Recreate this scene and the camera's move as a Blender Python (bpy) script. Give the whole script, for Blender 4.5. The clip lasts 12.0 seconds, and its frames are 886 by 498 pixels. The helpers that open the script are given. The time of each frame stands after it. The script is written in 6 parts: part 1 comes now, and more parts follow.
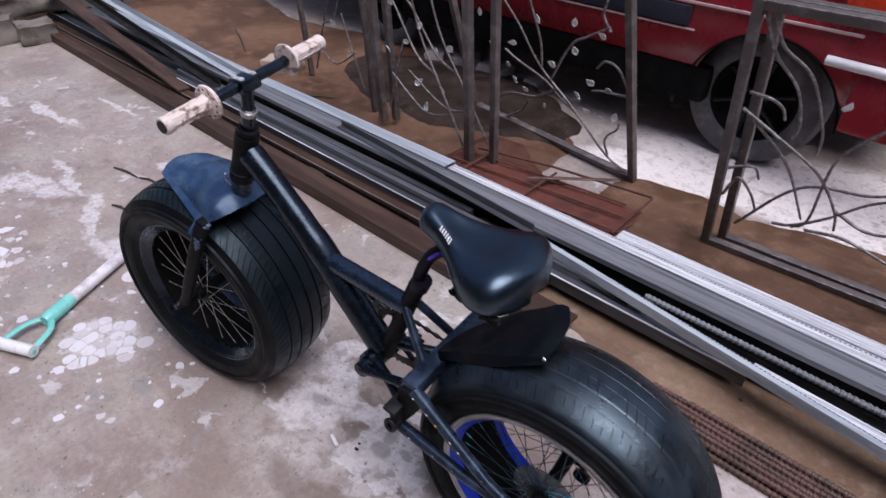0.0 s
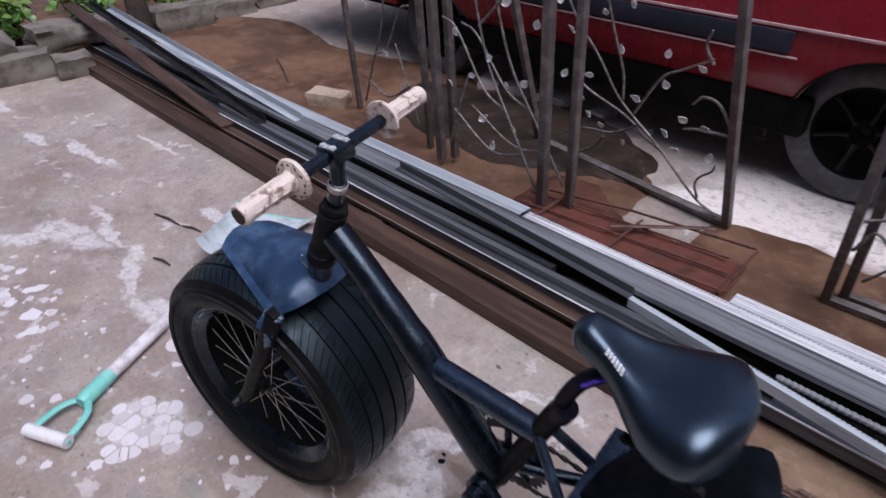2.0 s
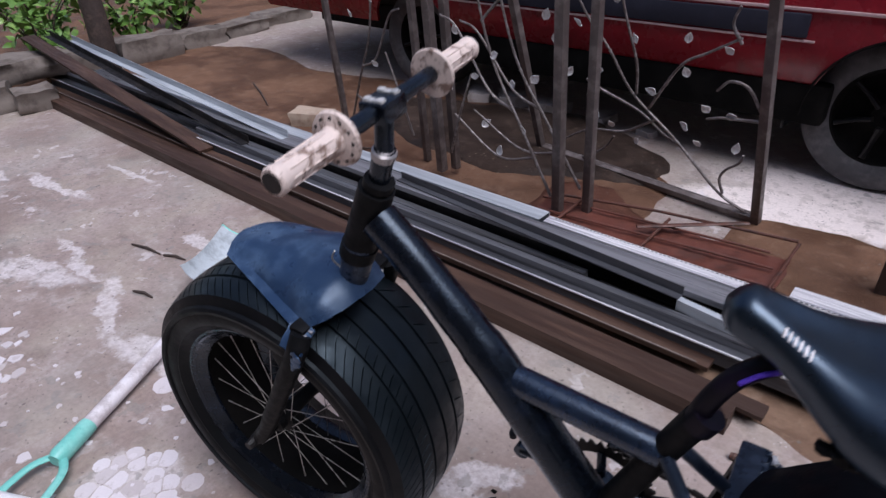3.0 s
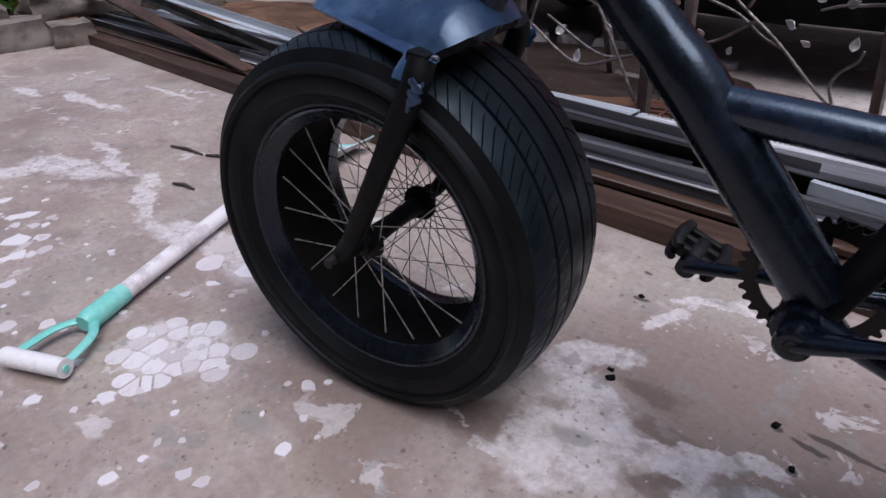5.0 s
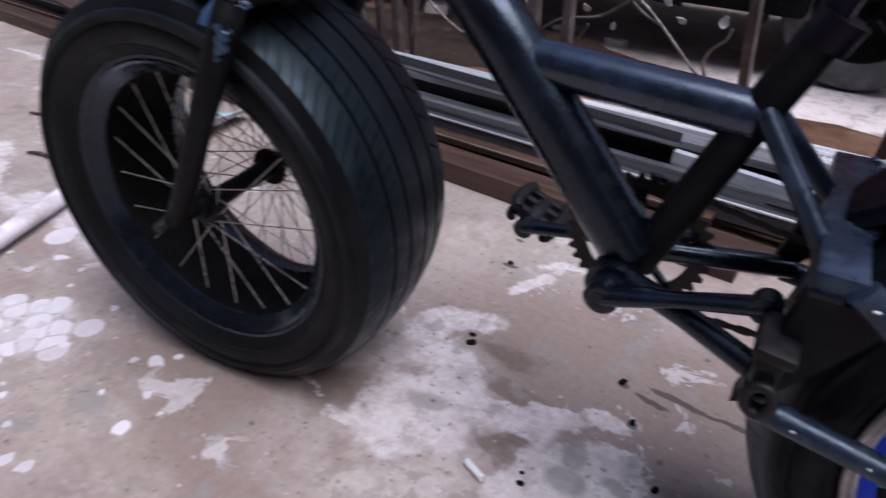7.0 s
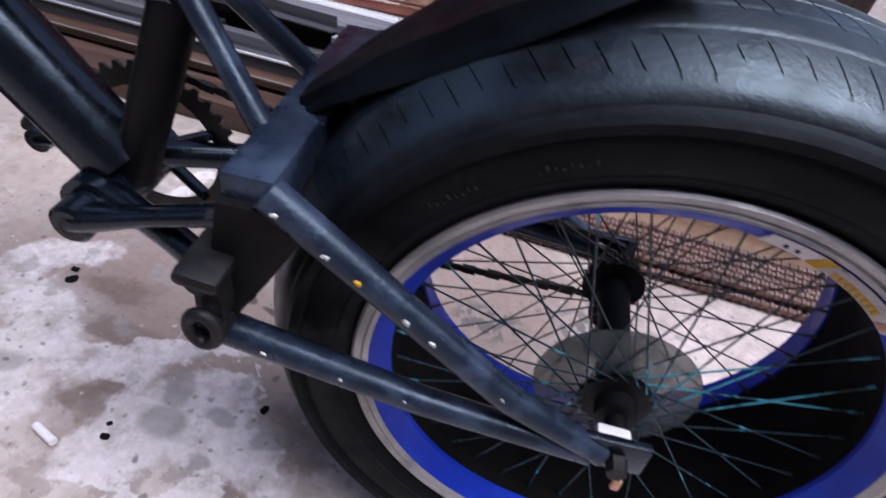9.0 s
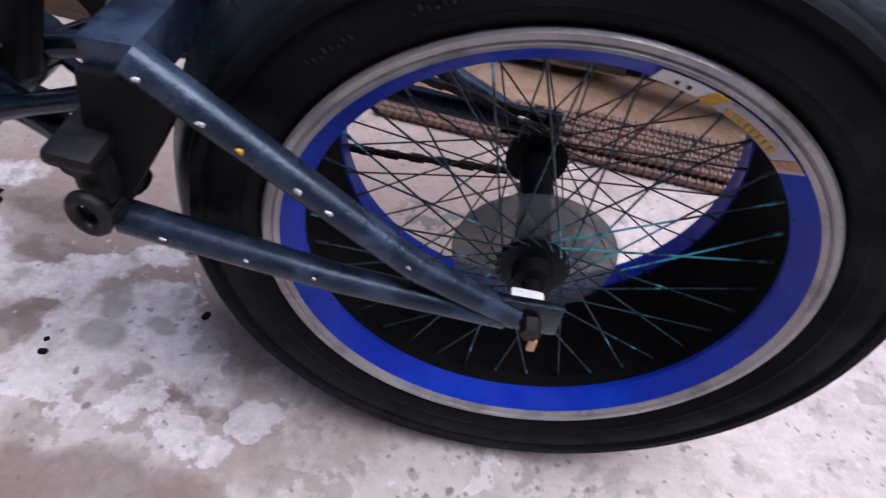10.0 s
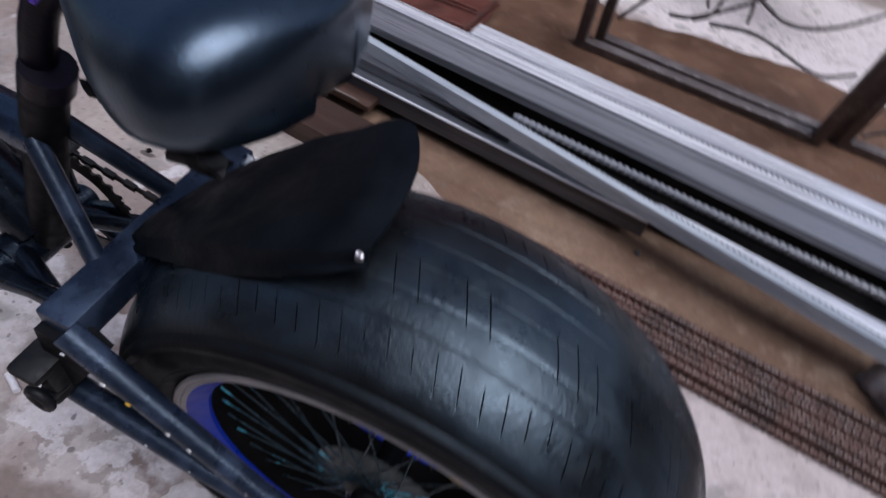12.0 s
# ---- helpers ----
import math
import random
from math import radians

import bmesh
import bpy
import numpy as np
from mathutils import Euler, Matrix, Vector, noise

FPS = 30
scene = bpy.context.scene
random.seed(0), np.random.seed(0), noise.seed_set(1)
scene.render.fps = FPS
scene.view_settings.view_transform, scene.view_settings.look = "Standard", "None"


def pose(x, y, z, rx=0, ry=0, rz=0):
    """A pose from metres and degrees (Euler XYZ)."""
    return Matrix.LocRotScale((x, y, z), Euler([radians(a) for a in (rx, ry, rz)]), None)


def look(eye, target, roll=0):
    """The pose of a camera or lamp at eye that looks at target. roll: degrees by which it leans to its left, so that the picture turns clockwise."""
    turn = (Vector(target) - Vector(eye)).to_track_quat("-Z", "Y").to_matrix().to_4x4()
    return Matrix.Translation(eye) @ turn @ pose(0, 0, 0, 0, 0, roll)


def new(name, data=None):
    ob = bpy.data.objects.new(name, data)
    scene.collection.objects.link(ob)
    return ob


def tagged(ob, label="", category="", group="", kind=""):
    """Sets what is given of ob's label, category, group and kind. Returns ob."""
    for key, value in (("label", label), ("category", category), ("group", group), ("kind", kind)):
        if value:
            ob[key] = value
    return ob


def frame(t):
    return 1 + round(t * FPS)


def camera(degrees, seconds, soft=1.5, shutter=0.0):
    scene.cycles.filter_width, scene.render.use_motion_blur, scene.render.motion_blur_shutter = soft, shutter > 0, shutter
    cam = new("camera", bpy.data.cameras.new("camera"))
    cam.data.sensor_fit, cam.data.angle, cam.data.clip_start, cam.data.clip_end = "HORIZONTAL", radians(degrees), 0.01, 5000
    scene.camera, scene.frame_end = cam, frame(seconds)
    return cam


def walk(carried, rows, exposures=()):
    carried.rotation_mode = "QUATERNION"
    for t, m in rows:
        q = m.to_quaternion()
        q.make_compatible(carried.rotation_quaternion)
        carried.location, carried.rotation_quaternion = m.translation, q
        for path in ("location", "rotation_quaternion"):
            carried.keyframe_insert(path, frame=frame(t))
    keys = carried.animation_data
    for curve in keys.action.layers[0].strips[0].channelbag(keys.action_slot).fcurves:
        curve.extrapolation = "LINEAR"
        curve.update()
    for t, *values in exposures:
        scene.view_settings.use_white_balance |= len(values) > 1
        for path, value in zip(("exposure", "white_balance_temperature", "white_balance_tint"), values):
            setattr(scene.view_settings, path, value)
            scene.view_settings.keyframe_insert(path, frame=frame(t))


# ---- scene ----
cam = camera(70.6, 12.0, soft=1.4, shutter=0.5)
PATH = [
    (0, (0.319, -0.655, 1.384), (-0.765, 0.544, 0.206), 1.0),
    (0.5, (0.25, -0.656, 1.391), (-0.861, 0.542, 0.237), 1.0),
    (1, (0.152, -0.671, 1.377), (-0.934, 0.529, 0.201), 1.5),
    (1.5, (0.067, -0.668, 1.37), (-0.976, 0.585, 0.211), 2.5),
    (2, (-0.022, -0.56, 1.345), (-1.182, 0.611, 0.212), -0.6),
    (2.5, (-0.139, -0.531, 1.282), (-1.314, 0.661, 0.188), -1.9),
    (2.7, (-0.175, -0.539, 1.243), (-1.322, 0.695, 0.165), -2.1),
    (4.3, (-0.351, -0.619, 0.819), (-1.497, 0.73, -0.111), -1.9),
    (4.5, (-0.361, -0.629, 0.797), (-1.53, 0.679, -0.164), -1.7),
    (5, (-0.368, -0.648, 0.755), (-1.565, 0.597, -0.254), -1.7),
    (5.5, (-0.373, -0.667, 0.747), (-1.611, 0.578, -0.212), -0.9),
    (6, (-0.375, -0.668, 0.751), (-1.609, 0.571, -0.22), -1.0),
    (6.5, (-0.343, -0.642, 0.735), (-1.475, 0.639, -0.302), 0.6),
    (7, (-0.288, -0.572, 0.725), (-1.274, 0.804, -0.341), 1.9),
    (7.5, (-0.248, -0.478, 0.704), (-1.009, 1.0, -0.408), 3.5),
    (7.7, (-0.233, -0.442, 0.696), (-0.899, 1.101, -0.388), 5.4),
    (9.3, (-0.07, -0.37, 0.693), (-0.328, 1.105, -0.633), 9.2),
    (9.5, (-0.062, -0.375, 0.687), (-0.298, 1.069, -0.676), 8.7),
    (10, (-0.032, -0.372, 0.665), (-0.189, 1.007, -0.774), 9.1),
    (10.5, (0.008, -0.348, 0.681), (-0.097, 1.027, -0.767), 9.8),
    (11, (0.068, -0.305, 0.8), (-0.106, 1.061, -0.651), 7.1),
    (11.5, (0.101, -0.277, 0.887), (-0.187, 0.942, -0.671), 5.8),
    (12, (0.087, -0.217, 0.944), (-0.352, 1.022, -0.563), 13.9),
]
walk(cam, [(t, look(eye, target, roll)) for t, eye, target, roll in PATH], exposures=[(0.0, 0.36, 6450, 19), (2.5, 0.22, 6450, 19), (4.5, 0.20, 6500, 18), (6.5, 0.24, 6500, 19), (7.5, 0.70, 6350, 20), (9.5, 0.82, 6350, 20), (10.4, 0.62, 6350, 19), (11.2, 0.40, 6350, 17), (12.0, 0.04, 6300, 17)])

# ---- sky and light ----
world = bpy.data.worlds.new("sky")
scene.world = world
world.use_nodes = True
wn = world.node_tree.nodes
sky = wn.new("ShaderNodeTexSky")
sky.sky_type, sky.sun_disc = "NISHITA", False
sky.sun_elevation, sky.sun_rotation = radians(66), radians(103)
sky.air_density, sky.dust_density, sky.ozone_density = 1.0, 3.0, 2.0
bg = wn["Background"]
bg.inputs["Strength"].default_value = 0.10
world.node_tree.links.new(sky.outputs["Color"], bg.inputs["Color"])

sun = new("sun", bpy.data.lights.new("sun", "SUN"))
sun.data.energy, sun.data.angle, sun.data.color = 2.6, radians(46), (0.86, 0.93, 1.0)
sun.matrix_world = look((2.6, -0.6, 6.0), (0, 0, 0))

# ---- material helpers ----


class Nodes:
    """A small builder for a node material on a principled surface."""

    def __init__(self, name, rough=0.5, metal=0.0, spec=0.5):
        self.mat = bpy.data.materials.new(name)
        self.mat.use_nodes = True
        self.t = self.mat.node_tree
        self.bsdf = self.t.nodes["Principled BSDF"]
        self.put("Roughness", rough)
        self.put("Metallic", metal)
        self.put("Specular IOR Level", spec)
        self.co = self.add("ShaderNodeTexCoord").outputs["Object"]

    def add(self, kind, operation=""):
        n = self.t.nodes.new(kind)
        if operation:
            n.operation = operation
        return n

    def link(self, value, socket):
        if isinstance(value, bpy.types.NodeSocket):
            self.t.links.new(value, socket)
        else:
            socket.default_value = value

    def put(self, name, value):
        if isinstance(value, tuple) and len(value) == 3:
            value = (*value, 1.0)
        self.link(value, self.bsdf.inputs[name])

    def noise(self, scale, detail=5.0, rough=0.6, co=None, distortion=0.0):
        n = self.add("ShaderNodeTexNoise")
        self.link(co or self.co, n.inputs["Vector"])
        n.inputs["Scale"].default_value, n.inputs["Detail"].default_value = scale, detail
        n.inputs["Roughness"].default_value, n.inputs["Distortion"].default_value = rough, distortion
        return n.outputs["Fac"]

    def step(self, value, lo, hi, a=0.0, b=1.0):
        n = self.add("ShaderNodeMapRange")
        n.interpolation_type = "SMOOTHSTEP"
        self.link(value, n.inputs["Value"])
        for k, v in (("From Min", lo), ("From Max", hi), ("To Min", a), ("To Max", b)):
            n.inputs[k].default_value = v
        return n.outputs["Result"]

    def math(self, op, a, b=0.0):
        n = self.add("ShaderNodeMath", operation=op)
        self.link(a, n.inputs[0])
        self.link(b, n.inputs[1])
        return n.outputs["Value"]

    def mix(self, fac, a, b, blend="MIX"):
        n = self.add("ShaderNodeMix")
        n.data_type, n.blend_type = "RGBA", blend
        self.link(fac, n.inputs[0])
        for v, s in ((a, n.inputs[6]), (b, n.inputs[7])):
            self.link((*v, 1.0) if isinstance(v, tuple) and len(v) == 3 else v, s)
        return n.outputs[2]

    def random(self):
        return self.add("ShaderNodeObjectInfo").outputs["Random"]

    def bump(self, height, strength=0.3, distance=0.002):
        n = self.add("ShaderNodeBump")
        self.link(height, n.inputs["Height"])
        n.inputs["Strength"].default_value, n.inputs["Distance"].default_value = strength, distance
        self.t.links.new(n.outputs["Normal"], self.bsdf.inputs["Normal"])


def worn(name, colour, second, rough=0.5, metal=0.0, scale=8.0, grain=120.0, low=0.45, high=0.65, strength=0.25, spread=0.15, spec=0.5, coat=0.0, stretch=None, tint=None):
    """A surface of two colours in patches, with fine grain and uneven gloss."""
    n = Nodes(name, rough, metal, spec)
    if tint:
        n.put("Specular Tint", tint)
        n.put("Coat Tint", tint)
    if coat:
        n.put("Coat Weight", coat)
        n.put("Coat Roughness", max(0.08, rough - 0.06))
    if stretch:
        m = n.add("ShaderNodeMapping")
        n.link(n.co, m.inputs["Vector"])
        m.inputs["Scale"].default_value = stretch
        n.co = m.outputs["Vector"]
    big, fine = n.noise(scale, 8.0, 0.65), n.noise(grain, 3.0)
    c = n.mix(n.step(big, low, high), colour, second)
    c = n.mix(0.35, c, n.mix(fine, (0.55, 0.55, 0.55), (1.25, 1.25, 1.25)), "MULTIPLY")
    n.put("Base Color", c)
    n.put("Roughness", n.step(n.noise(scale * 2.3, 5.0), 0.3, 0.7, max(0.05, rough - spread), min(1.0, rough + spread)))
    n.bump(n.math("ADD", fine, n.math("MULTIPLY", big, 0.8)), strength, 0.0015)
    return n.mat


def worn_tread():
    """Tyre rubber: running face polished, its blue-grey a sky sheen put into colour; sides matt and black, border
    blurred.
    """
    n = Nodes("worn_tyre_rubber", 0.4, 0.0, 0.5)
    n.put("Specular Tint", (0.66, 0.85, 1.0))
    at = n.add("ShaderNodeSeparateXYZ")
    n.link(n.co, at.inputs[0])
    r = n.math("SQRT", n.math("ADD", n.math("MULTIPLY", at.outputs[0], at.outputs[0]), n.math("MULTIPLY", at.outputs[2], at.outputs[2])))
    big, fine, smear = n.noise(9.0, 8.0, 0.65), n.noise(220.0, 3.0), n.noise(26.0, 6.0, 0.6)
    tread = n.step(n.math("ADD", r, n.math("MULTIPLY", n.math("SUBTRACT", smear, 0.5), 0.012)), 0.267, 0.286)
    # blue sky sheen of the tread put into the base colour
    c = n.mix(n.step(big, 0.42, 0.62), (0.0050, 0.0054, 0.0064), (0.011, 0.017, 0.024))
    c = n.mix(tread, (0.0040, 0.0034, 0.0038), c)
    c = n.mix(n.step(n.noise(13.0, 7.0, 0.7), 0.60, 0.70, 0.0, 0.5), c, (0.018, 0.014, 0.012))
    n.put("Base Color", n.mix(0.4, c, n.mix(fine, (0.5, 0.5, 0.5), (1.3, 1.3, 1.3)), "MULTIPLY"))
    n.put("Specular IOR Level", n.math("ADD", n.math("MULTIPLY", tread, 0.50), 0.16))
    n.put("Roughness", n.math("SUBTRACT", n.step(smear, 0.3, 0.7, 0.46, 0.74), n.math("MULTIPLY", tread, 0.24)))
    n.bump(n.math("ADD", fine, n.math("MULTIPLY", smear, 0.8)), 0.3, 0.0015)
    return n.mat


MUD_TONE, CEMENT_TONE, LIME_TONE = (0.275, 0.207, 0.180), (0.395, 0.322, 0.30), (0.47, 0.405, 0.39)
PALE_TONE, CLEAN_TONE, DAMP_TONE, BLOT_TONE = (0.72, 0.675, 0.69), (0.58, 0.495, 0.475), (0.15, 0.115, 0.10), (0.27, 0.25, 0.235)

# lime films, dark brown marks and grey blots on the floor: x, y, half length, half width, turn
FILM_NEAR = ((-0.79, 0.16, 0.10, 0.05, 35), (-0.74, 0.37, 0.065, 0.020, 70), (-0.68, 0.475, 0.085, 0.020, 28), (-0.59, 0.50, 0.06, 0.016, -10), (-0.71, 0.06, 0.10, 0.045, -22),
             (-0.60, 0.04, 0.12, 0.030, 8), (-0.51, 0.10, 0.09, 0.022, 32), (-0.72, -0.04, 0.09, 0.075, 10), (-0.56, 0.06, 0.10, 0.030, 38), (-0.50, -0.03, 0.055, 0.09, -22),
             (-0.43, 0.06, 0.055, 0.04, 20), (-0.38, -0.01, 0.11, 0.05, -12))
SCRAPS = ((-0.505, -0.100, 0.030, 0.014, 10), (-0.455, -0.103, 0.028, 0.012, -20), (-0.385, -0.085, 0.034, 0.020, 15), (-0.305, -0.092, 0.048, 0.018, -8), (-0.245, -0.062, 0.030, 0.030, 40),
          (-0.80, -0.10, 0.045, 0.014, 12), (-0.90, -0.09, 0.030, 0.010, 8))
FILM_FAR = ((-2.64, -0.23, 0.16, 0.045, 52), (-2.53, -0.11, 0.20, 0.065, 18), (-2.49, 0.015, 0.22, 0.026, -6), (-2.12, -0.05, 0.20, 0.035, -22), (-1.76, -0.08, 0.20, 0.05, 12), (-1.58, -0.03, 0.13, 0.09, 0),
            (-3.62, 0.08, 0.12, 0.035, 10), (-3.25, 0.22, 0.26, 0.030, 6), (-4.30, 0.09, 0.18, 0.04, 0), (-2.25, 0.36, 0.10, 0.02, 15), (-3.1, 0.50, 0.2, 0.02, 4), (-1.40, -0.32, 0.13, 0.07, 26))
STREAKS = ((-0.430, 0.206, 0.030, 0.0065, -6), (-0.395, 0.236, 0.052, 0.0075, -2), (-0.315, 0.236, 0.060, 0.0050, 3), (-0.479, 0.215, 0.010, 0.008, 0), (-0.435, 0.141, 0.010, 0.008, 0), (-0.320, 0.312, 0.020, 0.005, -30),
           (-0.374, 0.426, 0.010, 0.004, 0), (-0.811, 0.403, 0.018, 0.007, 10), (-0.846, 0.502, 0.012, 0.006, 0))
BLOTS = ((-0.480, 0.040, 0.018, 0.034, 20), (-0.470, -0.010, 0.032, 0.024, 0), (-0.41, 0.02, 0.021, 0.013, -10), (-0.40, -0.04, 0.013, 0.010, 0), (-0.34, 0.012, 0.024, 0.014, 30), (-0.50, 0.31, 0.020, 0.018, 0),
         (-0.71, -0.01, 0.036, 0.020, 15), (-1.20, -0.44, 0.030, 0.018, 0), (-1.16, -0.42, 0.030, 0.016, 30), (-1.12, -0.33, 0.045, 0.022, 0), (0.58, 0.235, 0.024, 0.014, 0), (-2.10, 0.05, 0.05, 0.014, 20))
BROWN_MARKS = ((-0.84, -0.05, 0.075, 0.055, 10), (-0.57, 0.012, 0.065, 0.020, 38), (-0.66, 0.17, 0.06, 0.022, 25), (-0.33, -0.068, 0.07, 0.018, 0), (-0.42, -0.20, 0.26, 0.055, 4), (-0.30, 0.04, 0.06, 0.04, 0), (-0.62, 0.11, 0.07, 0.022, 22))


def concrete():
    n = Nodes("stained_concrete", 0.55, spec=0.35)

    def shifted(scale, size, detail):
        w = n.add("ShaderNodeTexNoise")
        w.inputs["Scale"].default_value, w.inputs["Detail"].default_value, w.inputs["Roughness"].default_value = scale, detail, 0.62
        n.link(n.co, w.inputs["Vector"])
        off = n.add("ShaderNodeVectorMath", operation="MULTIPLY_ADD")
        n.link(w.outputs["Color"], off.inputs[0])
        off.inputs[1].default_value, off.inputs[2].default_value = (size, size, 0.0), (-size / 2, -size / 2, 0.0)
        add = n.add("ShaderNodeVectorMath", operation="ADD")
        n.link(n.co, add.inputs[0])
        n.link(off.outputs["Vector"], add.inputs[1])
        return add.outputs["Vector"]

    ragged, soft, close = shifted(9.0, 0.17, 9.0), shifted(5.0, 0.20, 5.0), shifted(30.0, 0.022, 5.0)

    def patches(rows, pos, lo, hi):
        total = None
        for x, y, rx, ry, turn in rows:
            m = n.add("ShaderNodeMapping")
            m.vector_type = "TEXTURE"
            n.link(pos, m.inputs["Vector"])
            m.inputs["Location"].default_value = (x, y, 0)
            m.inputs["Rotation"].default_value = (0, 0, radians(turn))
            m.inputs["Scale"].default_value = (rx, ry, 1000)
            d = n.add("ShaderNodeVectorMath", operation="LENGTH")
            n.link(m.outputs["Vector"], d.inputs[0])
            total = d.outputs["Value"] if total is None else n.math("MINIMUM", total, d.outputs["Value"])
        return n.step(total, hi, lo)

    big, mid, fine = n.noise(1.7, 7.0, 0.62), n.noise(9.0, 9.0, 0.70), n.noise(70.0, 5.0, 0.65)
    cloud = n.noise(26.0, 7.0, 0.68)
    c = n.mix(n.step(big, 0.36, 0.64), MUD_TONE, CEMENT_TONE)
    c = n.mix(n.step(mid, 0.50, 0.62, 0.0, 0.6), c, LIME_TONE)
    c = n.mix(n.step(cloud, 0.48, 0.62, 0.0, 0.42), c, (0.23, 0.18, 0.16))
    c = n.mix(n.step(n.noise(3.3, 5.0, 0.6), 0.46, 0.62, 0.0, 0.45), c, (0.40, 0.345, 0.285))
    c = n.mix(n.step(n.noise(1.3, 4.0, 0.5), 0.50, 0.62, 0.0, 0.45), c, (0.345, 0.315, 0.285))
    # ragged brown-grey mottling, thick where the yard is most used
    used = patches(((-0.25, -0.14, 0.62, 0.17, 0), (-0.70, 0.00, 0.18, 0.13, 0)), soft, 0.6, 1.3)
    c = n.mix(n.math("MULTIPLY", patches(((-0.54, 0.20, 0.34, 0.24, 0), (-0.15, 0.33, 0.28, 0.15, 0), (-0.90, -0.16, 0.30, 0.18, 0)), soft, 0.6, 1.3), 0.85), c, (0.255, 0.190, 0.165))
    c = n.mix(n.math("MULTIPLY", used, n.step(n.noise(5.5, 7.0, 0.66), 0.40, 0.56, 0.15, 0.75)), c, (0.54, 0.485, 0.465))
    mottle = n.math("MULTIPLY", n.step(n.noise(21.0, 7.0, 0.62), 0.535, 0.575), n.step(used, 0.0, 1.0, 0.25, 0.58))
    clean = patches(((0.75, 0.22, 0.75, 0.42, 0),), soft, 0.75, 1.2)
    dry = patches(((0.6, 2.20, 1.6, 0.42, 4), (-0.55, 1.9, 0.5, 0.16, 8)), soft, 0.8, 1.1)
    c = n.mix(n.math("MULTIPLY", clean, n.step(mid, 0.36, 0.56, 0.55, 0.95)), c, CLEAN_TONE)
    c = n.mix(n.math("MULTIPLY", dry, 0.9), c, (0.80, 0.72, 0.70))
    damp = n.step(n.noise(4.2, 7.0, 0.62), 0.58, 0.68)
    c = n.mix(n.math("MULTIPLY", damp, 0.40), c, DAMP_TONE)
    # soft-edged dark brown marks near and below the bicycle
    wet = patches(BROWN_MARKS, soft, 0.6, 1.25)
    c = n.mix(n.math("MULTIPLY", wet, 0.75), c, (0.165, 0.118, 0.098))
    c = n.mix(mottle, c, (0.255, 0.21, 0.185))
    # lime film: crisp ragged rims, thin places inside
    film = n.math("MAXIMUM", patches(FILM_NEAR, ragged, 0.80, 1.12), patches(FILM_FAR, ragged, 0.70, 1.20))
    film = n.math("MAXIMUM", film, patches(SCRAPS, ragged, 0.9, 1.05))
    film = n.math("MULTIPLY", film, n.step(n.noise(19.0, 9.0, 0.70), 0.36, 0.52, 0.38, 1.0))
    film = n.math("MULTIPLY", film, n.step(n.noise(48.0, 6.0, 0.7), 0.36, 0.62, 0.62, 1.0))
    stray = n.math("MULTIPLY", n.step(n.noise(11.0, 8.0, 0.60, distortion=0.5), 0.60, 0.625), n.step(n.noise(2.3), 0.48, 0.56))
    film = n.math("MAXIMUM", film, n.math("MULTIPLY", stray, 0.65))
    c = n.mix(n.math("MULTIPLY", film, 0.74), c, PALE_TONE)
    blot = patches(BLOTS, close, 0.70, 1.25)
    loose = n.math("MULTIPLY", n.step(n.noise(17.0, 5.0, 0.55), 0.585, 0.63), n.step(n.noise(2.6), 0.42, 0.52))
    c = n.mix(n.math("MULTIPLY", n.math("MAXIMUM", blot, n.math("MULTIPLY", loose, 0.8)), 0.72), c, BLOT_TONE)
    # grey crumbs trodden in behind the rear wheel
    trodden = patches(((0.055, 0.355, 0.105, 0.095, -20), (-0.135, 0.325, 0.065, 0.045, 0)), close, 0.55, 1.15)
    c = n.mix(n.math("MULTIPLY", n.math("MULTIPLY", trodden, n.step(n.noise(46.0, 3.0, 0.5), 0.48, 0.53)), 0.85), c, (0.105, 0.10, 0.098))

    oil = patches(STREAKS, close, 0.75, 1.15)

    def dots(scale, size, seed_scale, lo, hi, amount, tone, colour):
        v = n.add("ShaderNodeTexVoronoi")
        n.link(close, v.inputs["Vector"])
        v.inputs["Scale"].default_value = scale
        f = n.math("MULTIPLY", n.step(v.outputs["Distance"], size, size * 0.55), n.step(n.noise(seed_scale), lo, hi))
        return n.mix(n.math("MULTIPLY", f, amount), colour, tone)

    c = dots(9.0, 0.10, 3.1, 0.54, 0.60, 0.7, (0.07, 0.06, 0.055), c)
    c = dots(24.0, 0.15, 5.3, 0.46, 0.56, 0.7, (0.10, 0.085, 0.08), c)
    c = dots(58.0, 0.20, 6.7, 0.44, 0.52, 0.6, (0.14, 0.115, 0.105), c)
    c = dots(46.0, 0.16, 4.1, 0.52, 0.60, 0.5, (0.70, 0.64, 0.63), c)
    c = n.mix(n.math("MULTIPLY", oil, 0.8), c, (0.050, 0.040, 0.036))
    c = n.mix(0.58, c, n.mix(fine, (0.45, 0.45, 0.45), (1.42, 1.42, 1.42)), "MULTIPLY")
    n.put("Base Color", c)
    n.put("Roughness", n.step(big, 0.3, 0.7, 0.40, 0.70))
    n.bump(n.math("ADD", fine, n.math("MULTIPLY", mid, 2.0)), 0.35, 0.003)
    return n.mat


